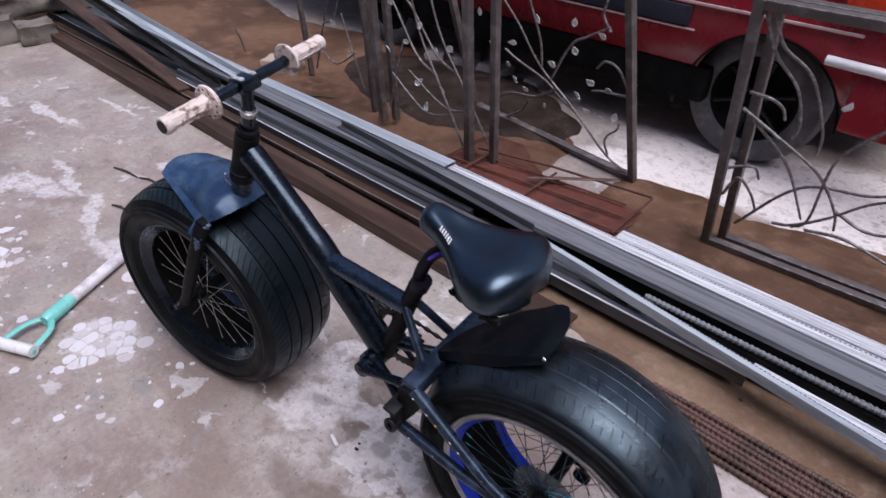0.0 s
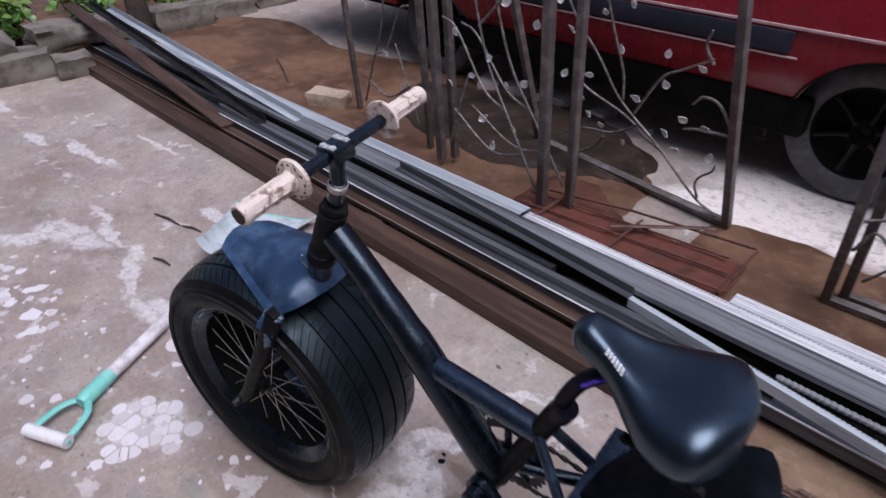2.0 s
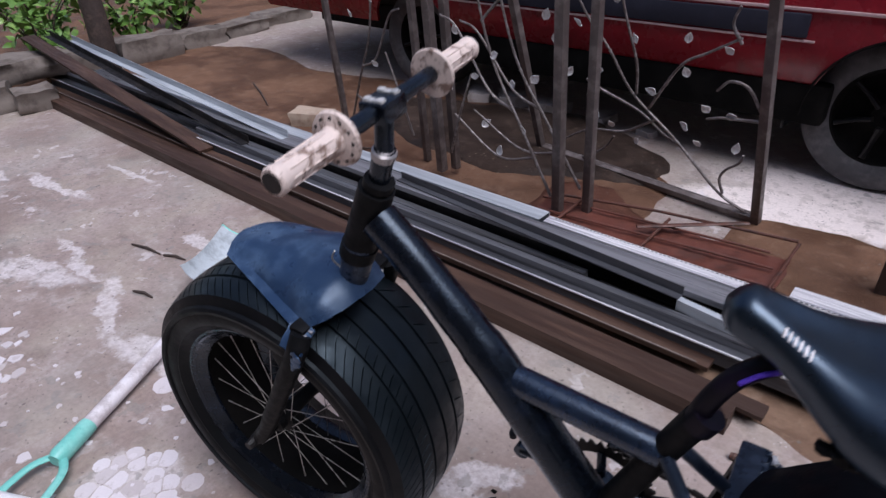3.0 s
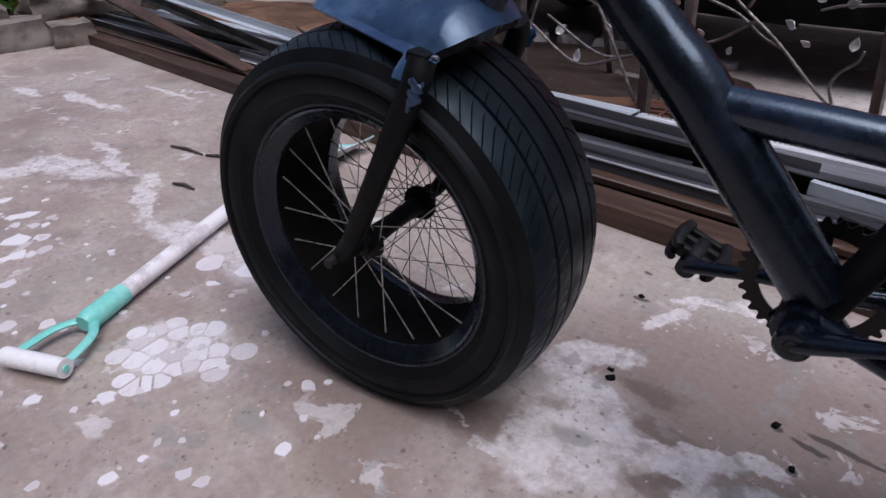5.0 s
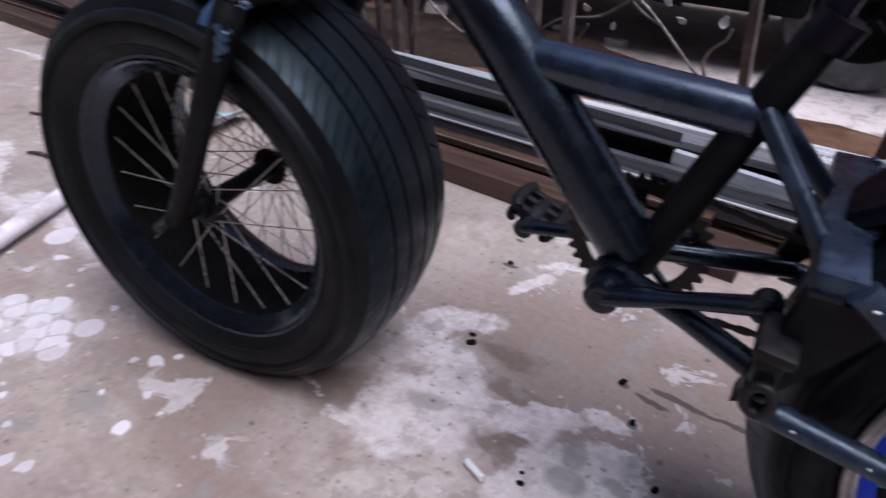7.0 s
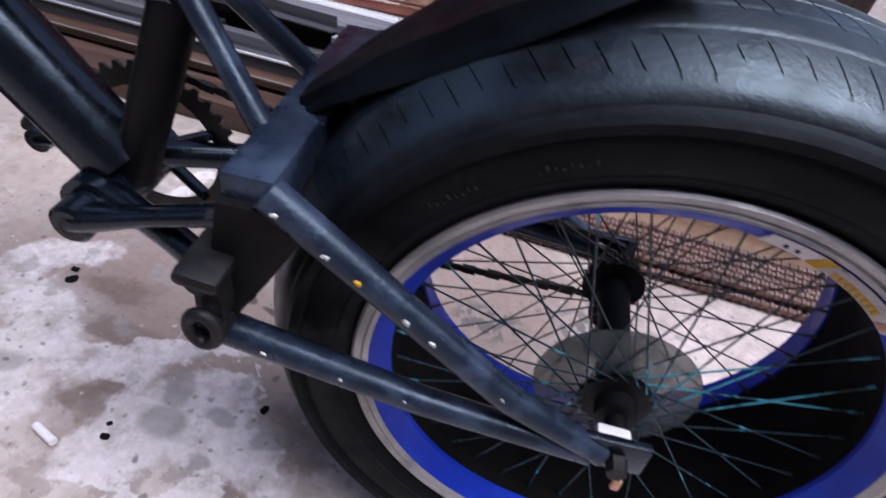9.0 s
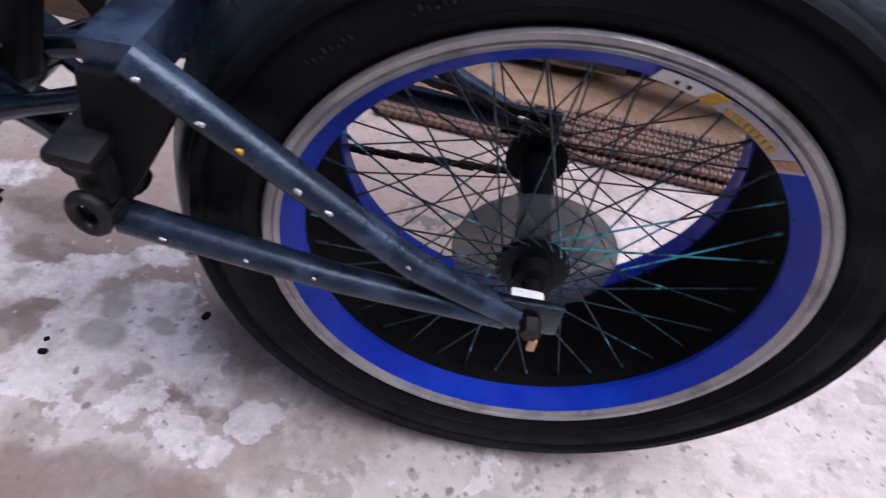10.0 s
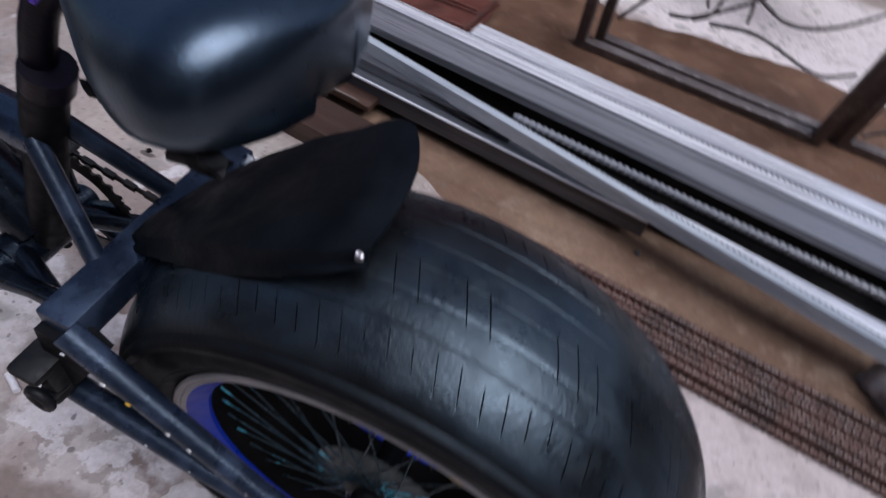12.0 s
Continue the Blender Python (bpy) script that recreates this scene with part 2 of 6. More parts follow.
def chip_stone():
    n = Nodes("marble_chip", 0.5)
    tone = n.mix(n.step(n.random(), 0.25, 1.0), (0.70, 0.655, 0.685), (0.52, 0.465, 0.47))
    c = n.mix(n.step(n.noise(24.0, 8.0, 0.7), 0.56, 0.68, 0.0, 0.45), tone, (0.36, 0.30, 0.27))
    c = n.mix(0.3, c, n.mix(n.noise(150.0), (0.6, 0.6, 0.6), (1.25, 1.25, 1.25)), "MULTIPLY")
    n.put("Base Color", c)
    n.put("Roughness", n.step(n.noise(20.0), 0.3, 0.7, 0.4, 0.65))
    n.bump(n.noise(90.0), 0.2, 0.001)
    return n.mat


CONCRETE = concrete()
CHIP = chip_stone()


def sand(name, wet, damp, dry):
    """Clumped sand: wet and damp patches, pale dust, grains."""
    n = Nodes(name, 0.7, spec=0.3)
    patch, clump, grain = n.noise(2.4, 6.0, 0.6), n.noise(13.0, 8.0, 0.7), n.noise(110.0, 4.0, 0.7)
    c = n.mix(n.step(patch, 0.40, 0.60), wet, damp)
    c = n.mix(n.step(clump, 0.50, 0.66, 0.0, 0.55), c, dry)
    c = n.mix(n.step(clump, 0.46, 0.36, 0.0, 0.5), c, wet)
    v = n.add("ShaderNodeTexVoronoi")
    n.link(n.co, v.inputs["Vector"])
    v.inputs["Scale"].default_value = 38.0
    c = n.mix(n.math("MULTIPLY", n.step(v.outputs["Distance"], 0.2, 0.12), n.step(n.noise(5.0), 0.52, 0.6)), c, (0.17, 0.13, 0.105))
    c = n.mix(0.5, c, n.mix(grain, (0.4, 0.4, 0.4), (1.5, 1.5, 1.5)), "MULTIPLY")
    n.put("Base Color", c)
    n.put("Roughness", n.step(patch, 0.38, 0.62, 0.48, 0.85))
    n.bump(n.math("ADD", grain, n.math("MULTIPLY", clump, 3.0)), 0.6, 0.006)
    return n.mat


MUD = sand("wet_sand", (0.100, 0.049, 0.029), (0.168, 0.089, 0.054), (0.235, 0.140, 0.092))
DUST = sand("brown_sandy_dust", (0.175, 0.102, 0.066), (0.250, 0.160, 0.108), (0.33, 0.235, 0.170))
REDMUD = sand("red_wet_sand", (0.080, 0.030, 0.019), (0.118, 0.047, 0.029), (0.15, 0.066, 0.042))
SOIL = sand("dark_wet_soil", (0.018, 0.010, 0.007), (0.036, 0.021, 0.015), (0.070, 0.045, 0.034))
RUBBER = worn("tyre_rubber", (0.0030, 0.0048, 0.0065), (0.006, 0.009, 0.012), 0.42, scale=14, grain=300, strength=0.12, spread=0.12, spec=0.33, tint=(0.65, 0.85, 1.0))
SIDEWALL = worn("tyre_sidewall", (0.0026, 0.0022, 0.0026), (0.0050, 0.0042, 0.0048), 0.52, scale=9, grain=260, strength=0.15, spread=0.10, spec=0.22, tint=(0.75, 0.9, 1.0))
BALD = worn_tread()
BLACK = worn("black_paint", (0.0026, 0.0032, 0.005), (0.006, 0.008, 0.014), 0.25, scale=20, grain=200, strength=0.25, spread=0.1, spec=0.4, coat=0.4, tint=(0.6, 0.8, 1.0))
MATT = worn("matt_black_paint", (0.004, 0.0042, 0.005), (0.007, 0.0075, 0.009), 0.55, scale=30, grain=260, strength=0.15, spread=0.1, spec=0.15)
GLOSSBLUE = worn("glossy_blue_black_paint", (0.004, 0.007, 0.014), (0.012, 0.020, 0.036), 0.28, scale=26, grain=240, strength=0.3, spread=0.1, spec=0.6, coat=1.0, tint=(0.65, 0.82, 1.0))
NAVY = worn("blue_black_paint", (0.009, 0.014, 0.026), (0.036, 0.050, 0.082), 0.34, scale=22, grain=240, low=0.44, high=0.64, strength=0.35, spread=0.1, spec=0.5, coat=0.15, tint=(0.65, 0.82, 1.0))
GUARD = worn("dented_blue_sheet", (0.016, 0.036, 0.078), (0.060, 0.100, 0.165), 0.36, scale=14, grain=200, strength=0.3, spread=0.12, spec=0.7, coat=0.4, tint=(0.6, 0.8, 1.0))
PLASTIC = worn("black_plastic", (0.005, 0.005, 0.006), (0.010, 0.010, 0.012), 0.52, scale=30, grain=300, strength=0.15, spec=0.3)
FLAP = worn("matt_black_sheet", (0.0022, 0.0027, 0.0038), (0.0050, 0.0062, 0.0085), 0.50, scale=9, grain=200, strength=0.3, spec=0.2, tint=(0.65, 0.82, 1.0))
CARTYRE = worn("dusty_car_tyre", (0.062, 0.060, 0.065), (0.105, 0.100, 0.106), 0.75, scale=12, grain=200, strength=0.2)
PLUM = worn("plum_black_paint", (0.004, 0.003, 0.007), (0.009, 0.005, 0.015), 0.42, scale=18, grain=220, strength=0.3, spread=0.1, spec=0.18)
LEATHER = worn("black_vinyl", (0.0018, 0.0026, 0.0038), (0.0030, 0.0042, 0.0058), 0.32, scale=40, grain=420, strength=0.18, spread=0.05, spec=0.8, coat=0.9, tint=(0.58, 0.80, 1.0))
RIMEDGE = worn("dull_rim_alloy", (0.42, 0.40, 0.405), (0.25, 0.24, 0.245), 0.42, 0.5, scale=16, grain=220, strength=0.2)
BLUE = worn("blue_anodised_rim", (0.003, 0.028, 0.40), (0.006, 0.046, 0.50), 0.42, scale=12, grain=200, strength=0.1, spec=0.3)
SILVER = worn("brushed_aluminium", (0.58, 0.55, 0.56), (0.38, 0.36, 0.36), 0.36, 0.6, scale=18, grain=220, strength=0.15)
STEEL = worn("spoke_steel", (0.54, 0.52, 0.50), (0.32, 0.31, 0.30), 0.35, 0.6, scale=40)
DULL = worn("dull_spoke_steel", (0.09, 0.085, 0.085), (0.16, 0.15, 0.15), 0.5, 0.7, scale=40)
CYAN = worn("teal_coated_spoke", (0.030, 0.060, 0.078), (0.11, 0.54, 0.70), 0.30, 0.45, scale=11, low=0.54, high=0.60)
GRIP = worn("dirty_pale_grip", (0.72, 0.60, 0.55), (0.24, 0.16, 0.13), 0.6, scale=46, grain=260, low=0.50, high=0.62, strength=0.3)
ZINC = worn("galvanised_steel", (0.82, 0.83, 0.86), (0.50, 0.50, 0.55), 0.27, 0.2, scale=14, grain=60, low=0.42, high=0.60, strength=0.12, spec=1.0, stretch=(0.10, 3.0, 3.0))
GALV = worn("weathered_zinc", (0.48, 0.52, 0.56), (0.30, 0.33, 0.37), 0.52, 0.2, scale=10, grain=60, low=0.40, high=0.66, strength=0.15, stretch=(0.10, 3.0, 3.0))
MILL = worn("bright_mill_steel", (0.62, 0.62, 0.65), (0.34, 0.34, 0.37), 0.24, 0.75, scale=14, grain=60, low=0.40, high=0.62, strength=0.12, spec=1.0, stretch=(0.10, 3.0, 3.0))
BANDSTEEL = worn("dull_band_steel", (0.24, 0.245, 0.268), (0.13, 0.132, 0.147), 0.40, 0.3, scale=12, grain=60, stretch=(0.10, 3.0, 3.0))
OXIDE = worn("dark_oxidised_steel", (0.085, 0.088, 0.100), (0.042, 0.043, 0.050), 0.42, 0.3, scale=12, grain=60, stretch=(0.10, 3.0, 3.0))
GREYSTEEL = worn("grey_oxidised_steel", (0.19, 0.195, 0.215), (0.085, 0.085, 0.092), 0.40, 0.5, scale=12, grain=60, stretch=(0.10, 3.0, 3.0))
DARKSTEEL = worn("dark_mill_steel", (0.016, 0.015, 0.016), (0.034, 0.029, 0.027), 0.5, 0.3, scale=9, grain=160, spec=0.3)
RUST = worn("rusted_steel", (0.105, 0.038, 0.026), (0.056, 0.026, 0.020), 0.58, scale=16, grain=180, strength=0.5)
REDRUST = worn("red_rusted_steel", (0.130, 0.042, 0.029), (0.078, 0.027, 0.019), 0.50, scale=11, grain=120, strength=0.4)
REBAR = worn("rusted_rebar_steel", (0.105, 0.052, 0.040), (0.055, 0.031, 0.026), 0.52, scale=12, grain=150, strength=0.3, spec=0.4)
BROWNRUST = worn("brown_rusted_steel", (0.040, 0.018, 0.011), (0.078, 0.041, 0.027), 0.60, scale=10, grain=90, strength=0.35, stretch=(0.16, 2.0, 2.0))
IRON = worn("gate_iron", (0.12, 0.098, 0.094), (0.21, 0.18, 0.175), 0.5, 0.3, scale=14, grain=220, strength=0.3)
TWIST = worn("twisted_bar_iron", (0.16, 0.135, 0.13), (0.34, 0.31, 0.31), 0.45, 0.3, scale=40, grain=260, strength=0.3)
LEAFIRON = worn("bare_steel_leaf", (0.80, 0.79, 0.80), (0.52, 0.49, 0.48), 0.42, 0.25, scale=60, grain=300)
RED = worn("red_car_paint", (0.28, 0.014, 0.025), (0.22, 0.012, 0.021), 0.26, scale=5, grain=60, strength=0.04, spread=0.08)
TRIM = worn("dark_blue_trim", (0.018, 0.019, 0.032), (0.026, 0.027, 0.044), 0.6, scale=8, spec=0.3)
PINSTRIPE = worn("pale_trim_strip", (0.55, 0.38, 0.38), (0.42, 0.27, 0.27), 0.4, scale=12)
WHITE = worn("white_enamel", (0.78, 0.76, 0.78), (0.66, 0.63, 0.64), 0.35, scale=10)
LAMPRED = worn("red_lamp_lens", (0.75, 0.055, 0.012), (0.60, 0.035, 0.010), 0.2, scale=10)
WOODWHITE = worn("whitewashed_wood", (0.74, 0.70, 0.73), (0.50, 0.45, 0.46), 0.6, scale=14, grain=180, strength=0.3)
BLADE = worn("pale_blue_blade", (0.56, 0.62, 0.66), (0.36, 0.40, 0.43), 0.45, 0.1, scale=12)
TEAL = worn("teal_painted_steel", (0.16, 0.55, 0.49), (0.24, 0.62, 0.56), 0.4, scale=14)
STONE = worn("rough_stone", (0.19, 0.16, 0.14), (0.10, 0.080, 0.068), 0.85, scale=7, grain=60, strength=0.8)
CUTSTONE = worn("pale_cut_stone", (0.44, 0.39, 0.37), (0.25, 0.21, 0.19), 0.8, scale=8, grain=60, strength=0.6)
BRICKCLAY = worn("pale_brick", (0.46, 0.36, 0.28), (0.34, 0.24, 0.18), 0.85, scale=12, grain=80, strength=0.6)
BARK = worn("dark_bark", (0.05, 0.035, 0.03), (0.09, 0.06, 0.05), 0.9, scale=20, grain=80, strength=0.8)
FOLIAGE = worn("green_leaf", (0.10, 0.22, 0.035), (0.26, 0.42, 0.10), 0.42, scale=6, grain=60, strength=0.15)
WALL = worn("added_wall_plaster", (0.28, 0.265, 0.255), (0.20, 0.19, 0.18), 0.9, scale=2, grain=60)
# near-black: shade beneath the car put into colour; second also for plain black parts
UNDER = worn("car_underside_shade", (0.022, 0.019, 0.018), (0.042, 0.035, 0.033), 0.85, scale=6, spec=0.1)
NEARBLACK = worn("black_underside", (0.0045, 0.0042, 0.0042), (0.010, 0.009, 0.0085), 0.9, scale=6, spec=0.1)
YELLOW = worn("yellow_decal", (0.62, 0.36, 0.02), (0.55, 0.30, 0.02), 0.4, scale=40)
PURPLE = worn("purple_highlight", (0.13, 0.06, 0.62), (0.20, 0.10, 0.80), 0.3, 0.2, scale=40)
CHIPPED = worn("bare_chipped_metal", (0.62, 0.62, 0.62), (0.34, 0.35, 0.37), 0.45, 0.3, scale=90, grain=300)
AMBER = worn("amber_reflector", (0.60, 0.30, 0.18), (0.50, 0.24, 0.14), 0.35, scale=40)


def smoke():
    n = Nodes("smoky_clear_plastic", 0.25)
    n.put("Base Color", (0.10, 0.11, 0.11))
    n.put("Alpha", n.step(n.noise(30.0), 0.3, 0.7, 0.55, 0.75))
    return n.mat


SMOKE = smoke()

# ---- mesh helpers ----
def mesh_object(name, bm, material, smooth=None):
    me = bpy.data.meshes.new(name)
    bm.normal_update()
    bm.to_mesh(me)
    bm.free()
    me.materials.append(material)
    if smooth is not None:
        for p in me.polygons:
            p.use_smooth = True
        me.set_sharp_from_angle(angle=radians(smooth))
    return new(name, me)


def part(name, bm, material, parent, label="", smooth=40):
    ob = mesh_object(name, bm, material, smooth)
    ob.parent = parent
    return tagged(ob, label)


def thing(name, label, category, group="", kind="", at=None):
    ob = new(name)
    ob.empty_display_size = 0.05
    if at is not None:
        ob.matrix_world = at
    return tagged(ob, label, category, group, kind)


def skin(bm, rings, closed=True, cap=True):
    """Faces between rings of equal length."""
    n = len(rings[0])
    for a, b in zip(rings, rings[1:]):
        for i in range(n if closed else n - 1):
            bm.faces.new((a[i], a[(i + 1) % n], b[(i + 1) % n], b[i]))
    if cap and closed:
        bm.faces.new(list(reversed(rings[0])))
        bm.faces.new(rings[-1])
    return bm


def tube(points, radius, segs=10, cap=True, flat=1.0, bm=None, ridges=0.0):
    """A round bar through points; radius one number or one per point; flat squeezes it along its second axis."""
    bm = bm or bmesh.new()
    pts = [Vector(p) for p in points]
    rad = list(radius) if isinstance(radius, (list, tuple)) else [radius] * len(pts)
    way = (pts[1] - pts[0]).normalized()
    side = way.cross(Vector((0, 0, 1)))
    if side.length < 0.1:
        side = way.cross(Vector((0, 1, 0)))
    side.normalize()
    rings = []
    for i, p in enumerate(pts):
        ahead = (pts[min(i + 1, len(pts) - 1)] - pts[max(i - 1, 0)]).normalized()
        side = (side - ahead * side.dot(ahead)).normalized()
        up = side.cross(ahead)
        rings.append([bm.verts.new(p + side * (rad[i] * math.cos(a)) + up * (rad[i] * flat * math.sin(a)))
                      for a in (2 * math.pi * k / segs for k in range(segs))])
    return skin(bm, rings, True, cap)


def curve_points(points, steps=6):
    """A smooth line through a few points."""
    p = [Vector(q) for q in points]
    p = [2 * p[0] - p[1], *p, 2 * p[-1] - p[-2]]
    out = []
    for i in range(1, len(p) - 2):
        for k in range(steps):
            t = k / steps
            out.append(0.5 * (2 * p[i] + (p[i + 1] - p[i - 1]) * t + (2 * p[i - 1] - 5 * p[i] + 4 * p[i + 1] - p[i + 2]) * t * t
                              + (3 * p[i] - p[i - 1] - 3 * p[i + 1] + p[i + 2]) * t ** 3))
    return [*out, p[-2]]


def block(size, at=(0, 0, 0), bevel=0.003, turn=None, bm=None):
    """A bevelled box of that size, its centre at `at`."""
    b = bmesh.new()
    bmesh.ops.create_cube(b, size=1.0)
    bmesh.ops.scale(b, vec=size, verts=b.verts)
    if bevel:
        bmesh.ops.bevel(b, geom=list(b.edges), offset=min(bevel, 0.45 * min(size)), segments=2, affect="EDGES", profile=0.6)
    m = Matrix.Translation(at) @ (turn if turn is not None else Matrix())
    bmesh.ops.transform(b, matrix=m, verts=b.verts)
    if bm is None:
        return b
    me = bpy.data.meshes.new("tmp")
    b.to_mesh(me)
    b.free()
    bm.from_mesh(me)
    bpy.data.meshes.remove(me)
    return bm


def lathe(profile, segs=64, close=True, bm=None, angles=None, inset=None):
    """Turns a closed outline of (radius, y) about the y axis. inset(i, k) gives a radial change for outline point i at angle k."""
    bm = bm or bmesh.new()
    angles = angles or [2 * math.pi * k / segs for k in range(segs)]
    rings = []
    for k, a in enumerate(angles):
        ring = []
        for i, (r, y) in enumerate(profile):
            rr = r - (inset(i, k) if inset else 0.0)
            ring.append(bm.verts.new((rr * math.cos(a), y, rr * math.sin(a))))
        rings.append(ring)
    rings.append(rings[0])
    return skin(bm, rings, close, False)


def extrude(section, p0, p1, up=(0, 0, 1), bm=None):
    """A bar with a closed outline (across, up) from p0 to p1."""
    bm = bm or bmesh.new()
    p0, p1 = Vector(p0), Vector(p1)
    way = (p1 - p0).normalized()
    side = way.cross(Vector(up)).normalized()
    top = side.cross(way)
    rings = [[bm.verts.new(p + side * a + top * b) for a, b in section] for p in (p0, p0.lerp(p1, 0.33), p0.lerp(p1, 0.66), p1)]
    return skin(bm, rings, True, True)


def rect(w, h):
    return [(-w / 2, 0), (w / 2, 0), (w / 2, h), (-w / 2, h)]


def sheet(grid, thick):
    """A sheet with thickness through a grid of points."""
    bm = bmesh.new()
    rows = [[bm.verts.new(p) for p in row] for row in grid]
    for a, b in zip(rows, rows[1:]):
        for i in range(len(a) - 1):
            bm.faces.new((a[i], a[i + 1], b[i + 1], b[i]))
    bmesh.ops.recalc_face_normals(bm, faces=bm.faces)
    bmesh.ops.solidify(bm, geom=list(bm.faces), thickness=thick)
    return bm


def lump(size, seed, rough=0.18, cuts=2, squash=1.0):
    """An uneven stone."""
    bm = bmesh.new()
    bmesh.ops.create_cube(bm, size=1.0)
    bmesh.ops.subdivide_edges(bm, edges=list(bm.edges), cuts=cuts, use_grid_fill=True)
    for v in bm.verts:
        v.co = v.co.lerp(v.co.normalized() * 0.62, 0.35 * squash)
        v.co += noise.noise_vector(v.co * 2.1 + Vector((seed * 7.3, seed * 1.7, seed))) * rough
        v.co += noise.noise_vector(v.co * 6.5 + Vector((seed, seed * 3.1, 2.0))) * rough * 0.35
        v.co = Vector((v.co.x * size[0], v.co.y * size[1], v.co.z * size[2]))
    return bm


# ---- ground ----
def ground_sheet():
    bm = bmesh.new()
    xs = [-400, -60, -12, *[-6 + 0.25 * i for i in range(33)], 6, 12, 60, 400]
    ys = [-400, -60, -12, -4, *[-2 + 0.25 * i for i in range(25)], 8, 14, 60, 400]
    rows = []
    for y in ys:
        row = []
        for x in xs:
            near = max(0.0, 1 - max(abs(x + 1.5), abs(y - 1)) / 9)
            row.append(bm.verts.new((x, y, -0.0008 * near * (0.5 + noise.noise(Vector((x * 0.9, y * 0.9, 3)))))))
        rows.append(row)
    for a, b in zip(rows, rows[1:]):
        for i in range(len(xs) - 1):
            bm.faces.new((a[i], a[i + 1], b[i + 1], b[i]))
    return tagged(mesh_object("ground", bm, CONCRETE, 60), "stained concrete yard floor with pale patches and dark spots", "ground", kind="structure")


ground = ground_sheet()


def mud_sheet(name, outline, label, seed, height=0.012, material=None, category="wet sand", ragged=0.07):
    """A thin spread of wet sand with a ragged rim."""
    bm = bmesh.new()
    pts = curve_points([(*p, 0) for p in [*outline, outline[0]]], 24)[:-1]
    centre = sum(pts, Vector()) / len(pts)
    rings = []
    for f, h in ((0.03, 1.0), (0.5, 1.2), (0.8, 1.0), (0.94, 0.8), (1.0, -0.2)):
        ring = []
        for p in pts:
            q = centre.lerp(p, f)
            q += ragged * f * noise.noise_vector(Vector((p.x * 4, p.y * 4, seed))) + 0.030 * f * noise.noise_vector(Vector((p.x * 10, p.y * 10, seed)))
            q.z = height * h + (0.006 * noise.noise(Vector((q.x * 5, q.y * 5, seed))) if h > 0 else -0.004)
            ring.append(bm.verts.new(q))
        rings.append(ring)
    skin(bm, rings, True, False)
    bm.faces.new(list(reversed(rings[0])))
    bmesh.ops.recalc_face_normals(bm, faces=bm.faces)
    return tagged(mesh_object(name, bm, material or MUD, 60), label, category, kind="stuff")


mud_sheet("wet_sand", [(-4.9, 1.1), (-3.0, 1.02), (-1.4, 1.02), (-0.96, 1.02), (-0.91, 1.24), (-0.99, 1.46), (-1.06, 1.84), (-1.5, 2.0), (-2.0, 2.25), (-3.0, 2.3), (-3.8, 2.15), (-4.7, 2.3), (-5.2, 1.9)],
          "reddish brown wet sand spread thinly over concrete", 4.0, ragged=0.03)
mud_sheet("wet_sand", [(-1.04, 1.0), (0.4, 1.0), (2.6, 1.0), (2.6, 1.8), (1.3, 1.86), (0.3, 1.88), (0.02, 1.85), (-0.25, 1.74), (-0.46, 1.81), (-0.62, 1.78), (-0.75, 1.70), (-0.77, 1.48), (-0.86, 1.36), (-1.02, 1.24)],
          "reddish brown wet sand spread thinly over concrete", 4.6, 0.0105, ragged=0.03)
mud_sheet("sandy_dust", [(-0.95, 0.70), (-0.55, 0.70), (-0.30, 0.68), (0.0, 0.665), (0.4, 0.66), (0.9, 0.67), (1.8, 0.68), (1.9, 0.9), (1.0, 0.95), (0.0, 0.95), (-0.9, 0.9)], "brown sandy dust along the foot of the steel pile", 12.0, 0.004, DUST)
mud_sheet("dark_soil", [(-1.10, 1.84), (-1.08, 1.72), (-1.34, 1.68), (-1.60, 1.52), (-2.05, 1.50), (-2.6, 1.62), (-2.75, 2.02), (-2.2, 2.22), (-1.80, 2.30), (-1.46, 2.24), (-1.20, 2.02)], "dark wet soil heaped thinly on reddish sand", 6.0, 0.030, SOIL, "soil")
mud_sheet("red_sand", [(-1.46, 1.20), (-1.06, 1.22), (-1.02, 1.40), (-1.08, 1.58), (-1.22, 1.63), (-1.44, 1.58)], "red wet sand under the rusty grille", 9.0, 0.021, REDMUD)


# ---- bicycle ----
BIKE = Matrix.Translation((-0.006, 0.063, 0)) @ pose(0, 0, 0, 1.5, 0, 6.0)
bike = thing("fat_tyre_bicycle", "black homemade bicycle with two wide car tyres standing upright", "bicycle", at=BIKE)
TYRE_R, HUB_Z = 0.305, 0.298


